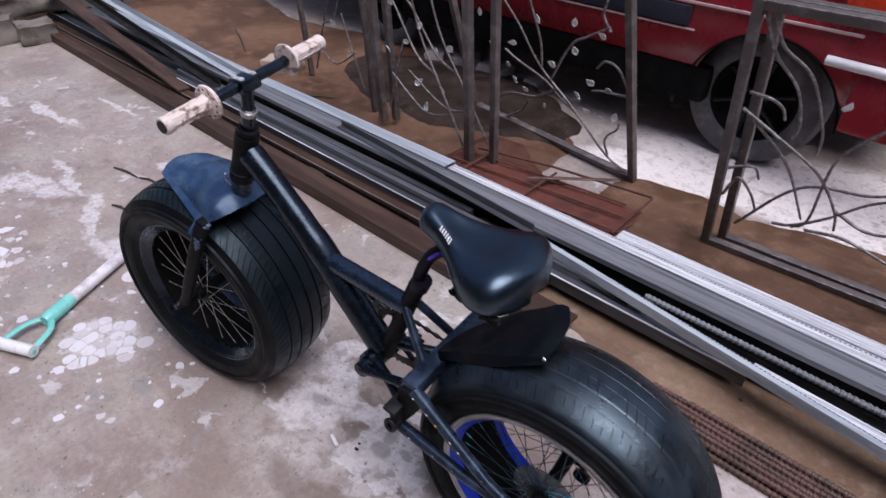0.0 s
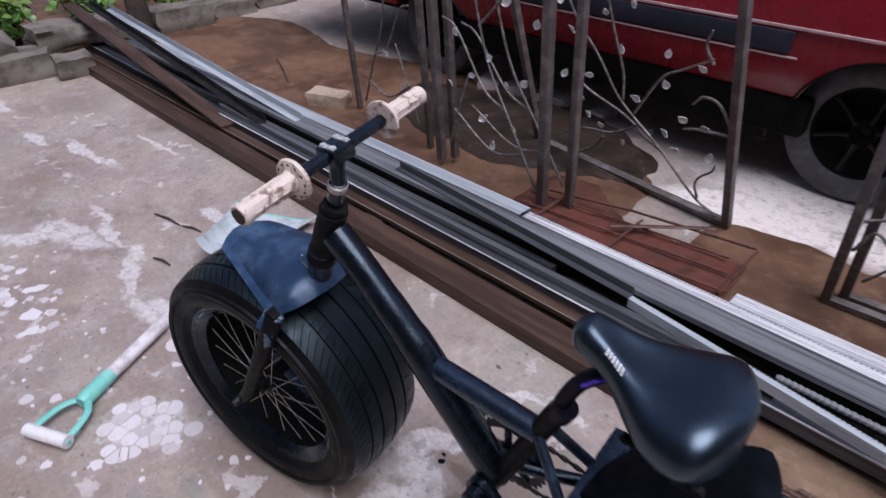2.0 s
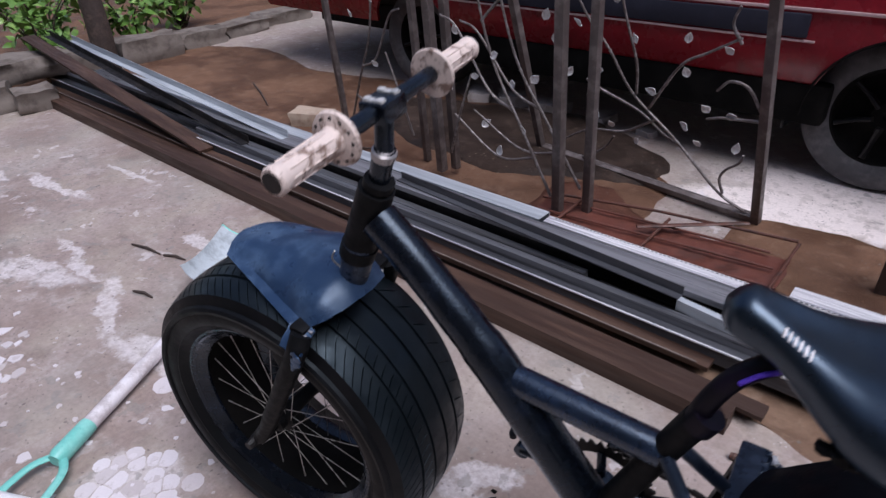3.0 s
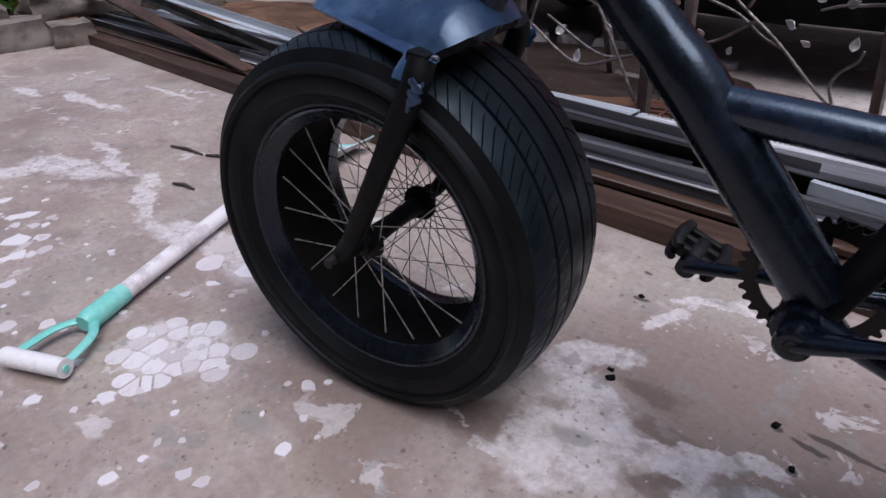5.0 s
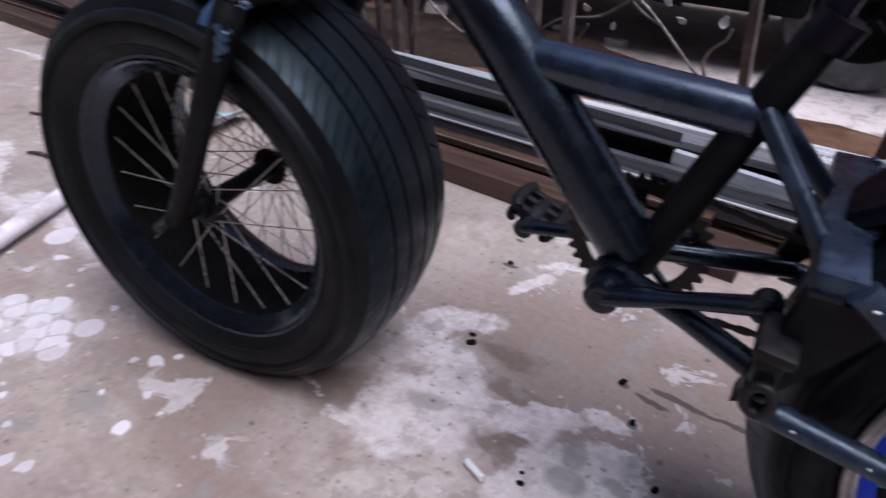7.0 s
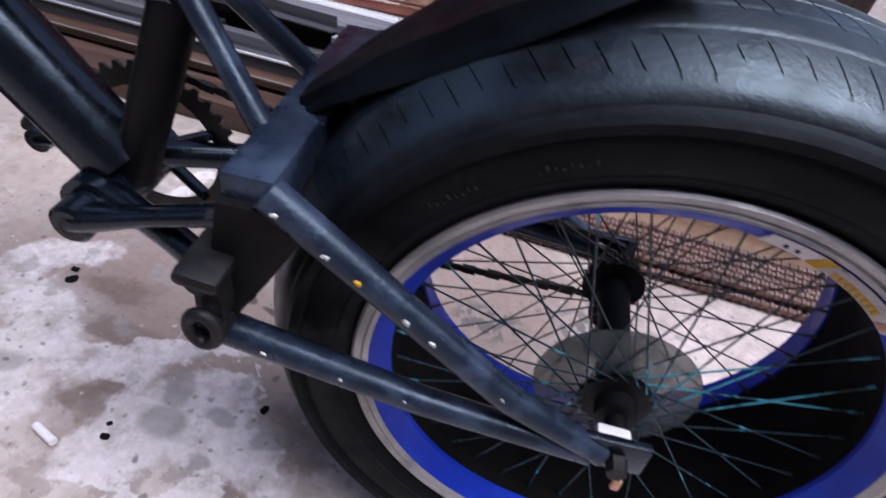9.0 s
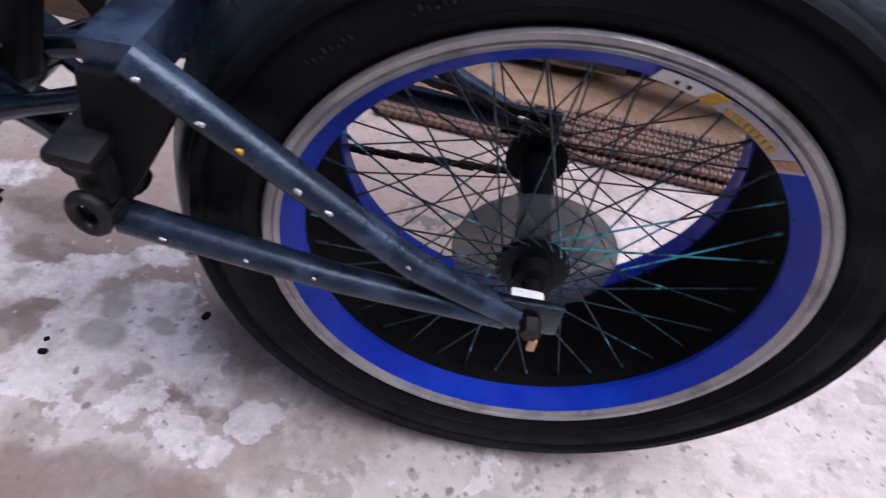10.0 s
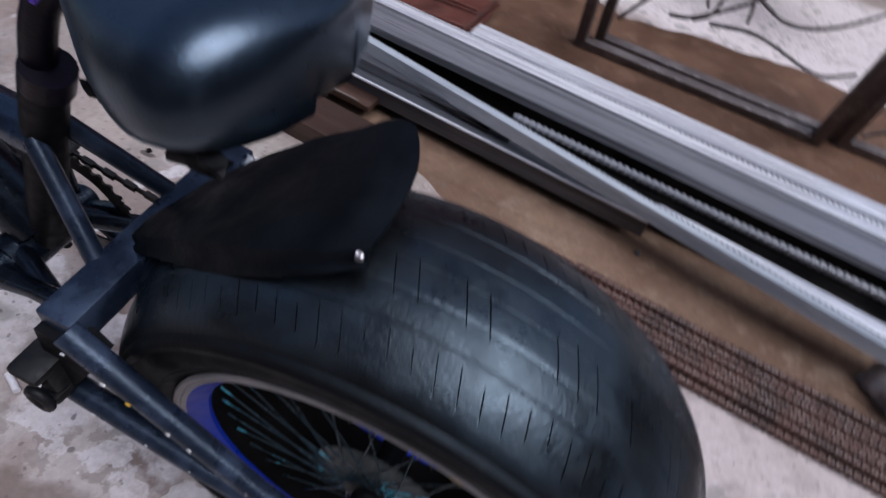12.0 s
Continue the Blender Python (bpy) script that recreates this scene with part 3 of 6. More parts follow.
def tyre(name, parent, worn_out, label, near, far):
    groove = 0.0042 if not worn_out else 0.0005
    prof = [(0.208, -0.078), (0.2188, -0.092), (0.228, -0.0995), (0.2295, -0.1015), (0.232, -0.1015), (0.2335, -0.1025), (0.248, -0.106), (0.257, -0.1035), (0.2595, -0.1075), (0.2660, -0.1085), (0.2705, -0.1045), (0.2722, -0.0985), (0.2780, -0.0955)]
    crown = []
    grooves = (-0.055, -0.030, -0.005, 0.020, 0.050) if worn_out else (-0.050, -0.018, 0.018, 0.050)
    half = 0.0008 if worn_out else 0.0020
    ys = [float(y) for y in np.linspace(-0.090, 0.090, 37) if all(abs(y - g) > half + 0.0012 for g in grooves)]
    ys += [g + d for g in grooves for d in (-half - 0.0008, -half, half, half + 0.0008)]
    for y in sorted(ys):
        r = TYRE_R - (0.023 if worn_out else 0.017) * abs(y / 0.09) ** 2.4
        if any(abs(y - g) < half + 0.0001 for g in grooves):
            r -= groove
        crown.append((r, y))
    first = len(prof)
    prof = [*prof, *crown, *[(r, -y) for r, y in reversed(prof)], (0.196, 0.070), (0.196, -0.070)]
    pitch = 92 if not worn_out else 104
    angles, cut = [], []
    for k in range(pitch):
        for f, c in ((0.0, 0), (0.40, 0), (0.86, 0), (0.88, 1), (0.905, 1), (0.925, 0)) if worn_out else ((0.0, 0), (0.40, 0), (0.80, 0), (0.83, 1), (0.92, 1), (0.95, 0)):
            angles.append(2 * math.pi * (k + f) / pitch)
            cut.append(c)
    depth = 0.0028 if not worn_out else 0.0024
    rng = random.Random(41)
    sipes = [(rng.uniform(0.058, 0.067), rng.uniform(0.073, 0.088), rng.choice((-0.060, -0.060, -0.040, -0.034, -0.030))) for k in range(pitch)]

    def inset(i, k):
        j = i - first
        if not cut[k] or not 0 <= j < len(crown):
            return 0.0
        y = crown[j][1]
        if worn_out:
            lo, hi, mid = sipes[k // 6]
            if lo < abs(y) < hi:
                return depth
            return depth if -0.034 < y < mid + 0.034 and mid > -0.036 else 0.0
        return depth if (-0.086 < y < -0.055 or -0.046 < y < -0.026 or (0.056 < y < 0.080 and (k // 6) % 2)) else 0.0

    bm = lathe(prof, angles=angles, inset=inset)
    for v in bm.verts:
        share = min(1.0, max(0.0, (math.hypot(v.co.x, v.co.z) - 0.2705) / 0.012))
        if share:
            v.co = Matrix.Rotation(share * (-1.3 * v.co.y if worn_out else 22.0 * (v.co.y + 0.02) ** 2 - 1.1 * v.co.y), 3, "Y") @ v.co
        v.co.y *= near if v.co.y < 0 else far
        v.co.z = max(v.co.z, 0.0015 - HUB_Z)
    ob = part(name, bm, BALD if worn_out else RUBBER, parent, label, 32)
    ob.data.materials.append(SIDEWALL)
    for f in ob.data.polygons:
        c = f.center
        r = math.hypot(c.x, c.z)
        if r < TYRE_R - 0.0195 and not worn_out:
            f.material_index = 1
    return ob


def wheel(name, at, rim_mat, band_mat, worn_out, spoke_mat, far_mat, label, near, far, spokes):
    inner = 0.1885
    hub_w = 0.072
    rim = part(name, lathe([(inner, -0.067), (0.194, -0.066), (0.204, -0.080), (0.2052, -0.0864), (0.2035, -0.0862), (inner, -0.0715)], 128), rim_mat, bike, label, 35)
    rim.matrix_local = at
    part("far_rim", lathe([(inner, 0.058), (inner, 0.080), (0.192, 0.087), (0.206, 0.089), (0.200, 0.080), (0.1965, 0.056)], 128), rim_mat, rim, label, 35)
    part("barrel", lathe([(0.191, -0.066), (0.191, 0.060), (0.1985, 0.060), (0.1985, -0.066)], 96), NEARBLACK, rim, "black inside of the tyre")
    part("rim_edge", lathe([(0.2037, -0.0868), (0.2075, -0.0895), (0.2092, -0.0882), (0.2110, -0.0904), (0.2150, -0.0908), (0.2172, -0.0885), (0.2150, -0.0790), (0.2047, -0.0800)], 128), band_mat, rim, "bare metal rim edge" if band_mat is RIMEDGE else "")
    tyre("tyre", rim, worn_out, "worn smooth wide car tyre" if worn_out else "black grooved wide car tyre", near, far)
    hub = lathe([(0.005, -0.118), (0.009, -0.118), (0.009, -0.090), (0.017, -0.088), (0.017, -0.074), (0.030, -0.072), (0.030, -0.067), (0.016, -0.064), (0.014, 0.0), (0.016, 0.064), (0.030, 0.067),
                 (0.030, 0.072), (0.017, 0.074), (0.017, 0.092), (0.009, 0.094), (0.009, 0.125), (0.005, 0.125)], 32)
    part("hub", hub, MATT, rim, "black hub")
    for side, count in ((-1, spokes), (1, 36)):
        for k in range(count):
            a = 2 * math.pi * (k + (0.25 if side > 0 else 0)) / count
            lean = (0.95 if k % 2 else -0.95)
            p0 = Vector((0.027 * math.cos(a + lean), side * (hub_w - (0.004 if k % 2 else 0.0)), 0.027 * math.sin(a + lean)))
            p1 = Vector((inner * math.cos(a), side * 0.052, inner * math.sin(a)))
            part("spoke", tube([p0, p0.lerp(p1, 0.93), p0.lerp(p1, 0.935), p1], [0.0009, 0.0009, 0.0015, 0.0015], 6), spoke_mat if side < 0 else far_mat, rim)
    return rim


STEER = pose(-0.83, 0, 0) @ pose(0, 0, 0, 0, 0, 4.2) @ pose(0.83, 0, 0)
front = wheel("front_wheel", STEER @ pose(-1.032, 0, HUB_Z), BLACK, BLACK, False, STEEL, DULL, "black wide steel wheel", 1.03, 1.26, 20)
rear = wheel("rear_wheel", pose(0.0, 0, HUB_Z), BLUE, RIMEDGE, True, CYAN, DULL, "blue wide wheel", 0.94, 0.92, 36)


def rear_details():
    part("spoke_guard", lathe([(0.020, -0.066), (0.066, -0.060), (0.068, -0.058), (0.068, -0.0565), (0.020, -0.063)], 64), SMOKE, rear, "smoky clear plastic disc")
    bm = bmesh.new()
    for i, r in enumerate((0.030, 0.028, 0.026, 0.0235, 0.021, 0.019)):
        y = 0.076 + 0.005 * i
        teeth = int(r * 700)
        lathe([(0.012, y), (r, y), (r, y + 0.002), (0.012, y + 0.002)], angles=[2 * math.pi * k / (teeth * 2) for k in range(teeth * 2)], inset=lambda j, k: 0.003 if j in (1, 2) and k % 2 else 0.0, bm=bm)
    part("cassette", bm, DARKSTEEL, rear, "dark toothed sprockets")
    # worn raised lettering on the sidewall, too faint to read
    for k in range(16):
        a = radians((134 - 1.1 * k) if k < 8 else (117 - 1.1 * (k - 8)))
        r = 0.243 - 0.0012 * (k % 3)
        part("sidewall_mark", block((0.0008 + 0.0010 * (k % 2), 0.0006, 0.0036 - 0.0010 * (k % 3)), (r * math.cos(a), -0.0996, r * math.sin(a)), 0.0002, Matrix.Rotation(math.pi / 2 - a, 4, "Y")), DARKSTEEL, rear)
    # decals on the near rim band, which narrows towards the middle
    cone = lambda r: -0.0715 - (r - 0.187) * 0.89 - 0.0012
    for a0, a1, mat, lab, lift in ((81, 69.5, WHITE, "white decal", 0.0), (71.0, 68.1, YELLOW, "small yellow decal", 0.0009), (68.0, 45.5, SILVER, "worn pale decal", 0.0), (49.5, 46.8, AMBER, "small tan emblem", 0.0009)):
        rows = []
        for r in (0.1895, 0.1960, 0.2025):
            rows.append([Vector((r * math.cos(radians(a)), cone(r) - lift, r * math.sin(radians(a)))) for a in np.linspace(a0, a1, 8)])
        part("decal", sheet(rows, 0.0008), mat, rear, lab)
    for k in range(8):
        a = radians(65.5 - 1.75 * k)
        part("decal_bar", block((0.0042, 0.0010, 0.0090), (0.1958 * math.cos(a), cone(0.1958) - 0.0010, 0.1958 * math.sin(a)), 0.0002, Matrix.Rotation(math.pi / 2 - a, 4, "Y")), YELLOW, rear, "yellow bar of the decal")
    for k in range(2):
        a = radians(77 - 2.4 * k)
        part("decal_bar", block((0.005, 0.0008, 0.003), (0.1965 * math.cos(a), cone(0.1965) - 0.0008, 0.1965 * math.sin(a)), 0.0002, Matrix.Rotation(-a, 4, "Y")), BLACK, rear)


rear_details()


def bicycle_frame():
    # main tube, its bend, and the tube from seat to bend
    part("down_tube", tube(curve_points([(-0.800, 0, 0.752), (-0.735, 0, 0.694), (-0.632, 0, 0.590), (-0.578, 0, 0.527), (-0.452, 0, 0.374)], 6), [0.0285] * 9 + [0.030] * 3 + [0.0325] * 13, 20), BLACK, bike, "black painted main tube")
    part("top_tube", tube([(-0.612, 0, 0.558), (-0.52, 0, 0.552), (-0.372, 0, 0.541)], 0.0220, 18), GLOSSBLUE, bike, "blue-black painted top tube")
    part("seat_tube", tube([(-0.343, 0, 0.616), (-0.372, 0, 0.545), (-0.444, 0, 0.362)], 0.0185, 16), MATT, bike)
    part("seat_collar", tube([(-0.343, 0, 0.608), (-0.333, 0, 0.630)], 0.0205, 16), PLUM, bike)
    part("head_tube", tube([(-0.797, 0, 0.800), (-0.846, 0, 0.690)], 0.026, 18), MATT, bike)
    part("bottom_bracket", tube([(-0.460, -0.045, 0.352), (-0.460, 0.045, 0.352)], 0.026, 18), BLACK, bike)
    for s in (-1, 1):
        part("seat_stay", tube([(-0.368, s * 0.014, 0.552), (-0.293, s * 0.052, 0.462)], 0.0095, 10), NAVY, bike)
        part("chain_stay", tube([(-0.455, s * 0.03, 0.362), (-0.38, s * 0.06, 0.358), (-0.300, s * 0.098, 0.350)], 0.0125, 12), BLACK, bike)
    # rear yoke: cross bar, cheek plates, arms to the axle
    part("cross_bar", block((0.036, 0.252, 0.036), (-0.280, 0.010, 0.458), 0.003), NAVY, bike, "blue-black painted square cross bar")
    for k in range(16):
        part("weld_bead", lump((0.007 + 0.003 * (k % 3), 0.009, 0.005 + 0.002 * (k % 2)), 7.7 + k * 1.3, 0.35, 2), NAVY, bike).matrix_local = pose(-0.263 + 0.002 * math.sin(k * 2.3), -0.030 + 0.0105 * k, 0.474 + 0.003 * math.sin(k * 1.7))
    part("scraped_edge", lump((0.007, 0.016, 0.005), 2.9, 0.3, 2), CHIPPED, bike, "bright scraped metal edge").matrix_local = pose(-0.254, 0.118, 0.478, 0, 0, 20)
    for s in (-1, 1):
        part("cheek_plate", extrude([(-0.040, 0.030), (-0.018, 0.044), (0.016, 0.098), (0.040, 0.140), (0.028, 0.156), (-0.016, 0.156), (-0.026, 0.100)], (-0.282, s * 0.112 - 0.012, 0.302), (-0.282, s * 0.112 + 0.012, 0.302)), MATT, bike)
        up = part("upper_stay", tube([(-0.266, s * 0.118, 0.470), (-0.090, s * 0.124, 0.338), (-0.012, s * 0.124, 0.300)], [0.0125, 0.0115, 0.010], 12), NAVY, bike, "blue-black painted stay")
        low = part("lower_stay", tube([(-0.305, s * 0.118, 0.334), (-0.150, s * 0.124, 0.311), (-0.020, s * 0.124, 0.298)], [0.0135, 0.0115, 0.010], 12), NAVY, bike, "blue-black painted stay")
        part("dropout", block((0.060, 0.008, 0.034), (-0.008, s * 0.122, 0.302), 0.004), BLACK, bike)
        if s < 0:
            for f, ob, p0, p1 in ((0.24, up, (-0.266, 0.470), (-0.090, 0.338)), (0.36, up, (-0.266, 0.470), (-0.090, 0.338)), (0.55, up, (-0.266, 0.470), (-0.090, 0.338)), (0.66, up, (-0.266, 0.470), (-0.090, 0.338)),
                                  (0.06, up, (-0.266, 0.470), (-0.090, 0.338)), (0.97, up, (-0.266, 0.470), (-0.090, 0.338)), (0.22, low, (-0.305, 0.334), (-0.150, 0.311)), (0.60, low, (-0.305, 0.334), (-0.150, 0.311)), (0.92, low, (-0.305, 0.334), (-0.150, 0.311))):
                x, z = p0[0] + f * (p1[0] - p0[0]), p0[1] + f * (p1[1] - p0[1])
                part("paint_chip", lump((0.0024 + 0.0026 * (f * 7 % 1), 0.0016, 0.0018 + 0.0016 * (f * 5 % 1)), f * 9, 0.45, 2), CHIPPED if f != 0.36 else YELLOW, ob).matrix_local = pose(x, -0.1335, z + 0.004, 0, 60 * f, 0)
    part("axle_nut", tube([(0, -0.138, HUB_Z), (0, -0.112, HUB_Z)], [0.008, 0.010], 6), DARKSTEEL, bike)
    part("axle_nut", tube([(0, 0.116, HUB_Z), (0, 0.150, HUB_Z)], [0.010, 0.008], 6), DARKSTEEL, bike)
    part("axle_plate", block((0.026, 0.010, 0.009), (-0.006, -0.112, HUB_Z + 0.012), 0.003, Matrix.Rotation(0.05, 4, "Y")), WHITE, bike, "bright white axle plate")
    part("axle_plate", block((0.026, 0.008, 0.007), (-0.010, 0.112, HUB_Z + 0.014), 0.002), WHITE, bike, "bright white axle plate")
    part("tag", block((0.007, 0.004, 0.014), (0.004, -0.136, HUB_Z - 0.014), 0.002), AMBER, bike, "small pinkish tag hanging below axle")


bicycle_frame()


def crank_set():
    c = Vector((-0.460, 0, 0.352))
    teeth = 34
    ring = part("chain_ring", lathe([(0.062, 0.058), (0.085, 0.058), (0.085, 0.061), (0.062, 0.061)], angles=[2 * math.pi * k / (teeth * 4) for k in range(teeth * 4)],
                                    inset=lambda i, k: (0.0, 0.0, 0.007, 0.007)[k % 4] if i in (1, 2) else 0.0), DARKSTEEL, bike, "dark toothed chain ring")
    ring.matrix_local = Matrix.Translation(c)
    for k in range(5):
        a = 2 * math.pi * k / 5 + 0.4
        part("spider_arm", tube([(0.02 * math.cos(a), 0.056, 0.02 * math.sin(a)), (0.068 * math.cos(a), 0.060, 0.068 * math.sin(a))], 0.008, 8, flat=0.6), BLACK, ring)
    for s, end in ((-1, Vector((-0.318, -0.074, 0.405))), (1, Vector((-0.607, 0.082, 0.312)))):
        p0 = c + Vector((0, s * 0.060, 0))
        part("crank_arm", tube([p0, p0.lerp(end, 0.12), p0.lerp(end, 0.5), p0.lerp(end, 0.9), end], [0.016, 0.0155, 0.0105, 0.012, 0.0125], 14, flat=0.72), BLACK, bike, "black crank arm")
        part("crank_boss", tube([p0 - Vector((0, s * 0.014, 0)), p0 + Vector((0, s * 0.010, 0)), p0 + Vector((0, s * 0.013, 0))], [0.0185, 0.0185, 0.015], 18), BLACK, bike)
        part("crank_bolt", tube([p0 + Vector((0, s * 0.012, 0)), p0 + Vector((0, s * 0.015, 0))], 0.008, 6), DARKSTEEL, bike)
        part("pedal_eye", tube([end - Vector((0, s * 0.010, 0)), end + Vector((0, s * 0.010, 0))], 0.0135, 16), BLACK, bike)
        ped = part("pedal", tube([(0, s * 0.008, 0), (0, s * 0.016, 0), (0, s * 0.060, 0), (0, s * 0.070, 0)], [0.008, 0.013, 0.012, 0.009], 14), PLASTIC, bike, "black plastic pedal")
        ped.matrix_local = pose(end.x + 0.010, end.y, end.z - 0.004, 0, 90, 0) if s < 0 else pose(*end, 0, 22, 0)
        if s > 0:
            for q in (-1, 1):
                for z, r in ((0.010, 0.0080), (-0.010, 0.0065)):
                    part("pedal_cage", tube(curve_points([(q * 0.024, 0.012, z), (q * 0.030, 0.022, z * 1.2), (q * 0.032, 0.050, z * 1.2), (q * 0.028, 0.076, z)], 4), r, 10, flat=0.8), PLASTIC, ped)
            for y in (0.024, 0.050, 0.072):
                part("pedal_bridge", block((0.060, 0.012, 0.018), (0, y, 0), 0.004), PLASTIC, ped)
            continue
        # hanging upright: a solid moulded body, a rounded lip on top and an open loop at its foot
        part("pedal_body", block((0.046, 0.046, 0.022), (0.014, -0.044, 0.004), 0.007), PLASTIC, ped)
        part("pedal_lip", block((0.012, 0.050, 0.032), (-0.010, -0.054, 0.004), 0.0055, Matrix.Rotation(0.12, 4, "Y")), PLASTIC, ped, "rounded glossy pedal edge")
        rim = [(0.034 + 0.0145 * math.cos(a), -0.076, 0.004 + 0.0105 * math.sin(a)) for a in (2 * math.pi * k / 20 for k in range(21))]
        part("pedal_end_loop", tube(rim, 0.0050, 10), PLASTIC, ped, "open moulded pedal end")
        part("pedal_foot", block((0.012, 0.050, 0.024), (0.046, -0.046, 0.002), 0.005), PLASTIC, ped)
    # chain: two runs of links
    for a, b in (((-0.460, 0.064, 0.434), (0.0, 0.090, 0.330)), ((-0.460, 0.064, 0.270), (0.02, 0.090, 0.262))):
        links = bmesh.new()
        a, b = Vector(a), Vector(b)
        n = int((b - a).length / 0.0127)
        for k in range(n):
            p = a.lerp(b, (k + 0.5) / n)
            block((0.0145, 0.0022 if k % 2 else 0.0062, 0.0072), p, 0.0, Matrix.Rotation(math.atan2(a.z - b.z, b.x - a.x), 4, "Y"), links)
        part("chain_run", links, DARKSTEEL, bike, "dark bicycle chain")
    part("derailleur", tube(curve_points([(0.0, 0.128, 0.285), (0.012, 0.130, 0.235), (0.018, 0.105, 0.195), (0.012, 0.098, 0.180)], 4), 0.013, 8, flat=0.6), BLACK, bike)
    for x, z in ((0.012, 0.235), (0.020, 0.185)):
        part("jockey_wheel", tube([(x, 0.092, z), (x, 0.100, z)], 0.020, 12), DARKSTEEL, bike)


crank_set()


def fork_and_bars():
    part("steerer", tube([(-0.800, 0.003, 0.795), (-0.775, 0.000, 0.862)], 0.0150, 14), BLACK, bike)
    part("headset_ring", tube([(-0.795, 0, 0.803), (-0.790, 0, 0.814)], 0.022, 18), MATT, bike)
    part("headset_cap", tube([(-0.780, 0.000, 0.848), (-0.776, 0.000, 0.858), (-0.774, 0.000, 0.864)], [0.0165, 0.0175, 0.010], 18), SILVER, bike, "bright headset cap")
    part("lower_headset_ring", tube([(-0.842, 0, 0.698), (-0.852, 0, 0.676)], 0.028, 18), MATT, bike)
    a, b = Vector((-0.760, -0.196, 0.902)), Vector((-0.789, 0.228, 0.932))
    way = (b - a).normalized()
    at = lambda f: a.lerp(b, f)
    part("handlebar", tube([at(0.01), at(0.99)], 0.0115, 14), BLACK, bike, "black short handlebar")
    clamp = part("bar_clamp", block((0.040, 0.050, 0.028), at(0.47), 0.005, way.to_track_quat("Y", "Z").to_matrix().to_4x4()), BLACK, bike, "black square bar clamp with bright bolts")
    part("stem_neck", tube([(-0.776, 0.000, 0.858), at(0.47) - Vector((0, 0, 0.008))], 0.013, 14), BLACK, bike)
    face = Matrix.Translation(at(0.47)) @ way.to_track_quat("Y", "Z").to_matrix().to_4x4()
    for q in (-1, 1):
        for k in (-1, 1):
            ob = part("clamp_bolt", tube([(k * 0.010, q * 0.015, 0.012), (k * 0.010, q * 0.015, 0.0175)], 0.0052, 12), CHIPPED, clamp)
            ob.matrix_local = face
        ob = part("clamp_plate", block((0.030, 0.010, 0.0035), (0, q * 0.0155, 0.0145), 0.001), CHIPPED, clamp, "scuffed bright clamp plate")
        ob.matrix_local = face
    for e, s in ((a, 1), (b, -1)):
        d = way * s
        out, prof = [], []
        for x, r in ((0.0, 0.0150), (0.004, 0.0172), (0.010, 0.0172), (0.013, 0.0158), (0.020, 0.0155), (0.040, 0.0160), (0.060, 0.0155), (0.078, 0.0162), (0.094, 0.0170), (0.100, 0.0185), (0.104, 0.0330), (0.109, 0.0345), (0.111, 0.0330), (0.112, 0.0150)):
            out.append(e + d * x)
            prof.append(r)
        g = part("grip", tube(out, prof, 24), GRIP, bike, "dirty pale pink rubber grip with round flange")
        part("bar_end", tube([e - d * 0.0015, e + d * 0.004], 0.0120, 16), DARKSTEEL, g, "dark open bar end")
        side = d.cross(Vector((0, 0, 1))).normalized()
        up = side.cross(d)
        for k in range(12):
            an = 2 * math.pi * k / 12
            c = e + d * 0.1035 + (side * math.cos(an) + up * math.sin(an)) * 0.0265
            part("flange_hole", tube([c - d * 0.0016, c + d * 0.001], 0.0026, 8), DARKSTEEL, g)
        for k in range(9):
            an = 2 * math.pi * k / 9
            c = (side * math.cos(an) + up * math.sin(an)) * 0.0158
            part("grip_rib", tube([e + d * 0.018 + c, e + d * 0.050 + c * 1.01, e + d * 0.088 + c * 1.05], 0.0012, 5), GRIP, g)
    # fork: crown block, two legs
    part("fork_column", tube([(-0.842, 0.0, 0.700), (-0.858, 0.0, 0.650), (-0.876, 0.0, 0.596)], [0.026, 0.024, 0.019], 18), NAVY, bike, "blue-black painted fork column").matrix_local = STEER
    part("fork_crown", block((0.028, 0.226, 0.014), (-0.892, 0, 0.592), 0.005, Matrix.Rotation(radians(8), 4, "Y")), MATT, bike, "black fork crown plate").matrix_local = STEER
    for s in (-1, 1):
        leg = part("fork_leg", tube(curve_points([(-0.882, s * 0.112, 0.592), (-0.888, s * 0.124, 0.564), (-0.935, s * 0.130, 0.470), (-1.000, s * 0.128, 0.350), (-1.032, s * 0.126, 0.303)], 4),
                                    [0.017] * 4 + [0.0165] * 4 + [0.0155] * 4 + [0.014] * 4 + [0.013], 12), MATT, bike, "black painted fork leg")
        leg.matrix_local = STEER
        for k in range(7):
            f = k / 6
            chip_ob = part("paint_chip", lump((0.015 - 0.004 * (k % 3), 0.003, 0.009 + 0.003 * (k % 2)), k * 3.1 + s, 0.25, 2), GUARD, leg, "scraped blue-grey paint")
            chip_ob.matrix_local = pose(-0.876 - 0.014 * f + 0.006 * (k % 2), s * (0.1385 + 0.001 * (k % 2)), 0.572 - 0.024 * f, 0, 55 + 15 * (k % 3), 0)
        part("axle_nut", tube([(-1.040, s * 0.112, HUB_Z), (-1.040, s * 0.150, HUB_Z)], [0.014, 0.008], 8), DARKSTEEL, bike).matrix_local = STEER


fork_and_bars()


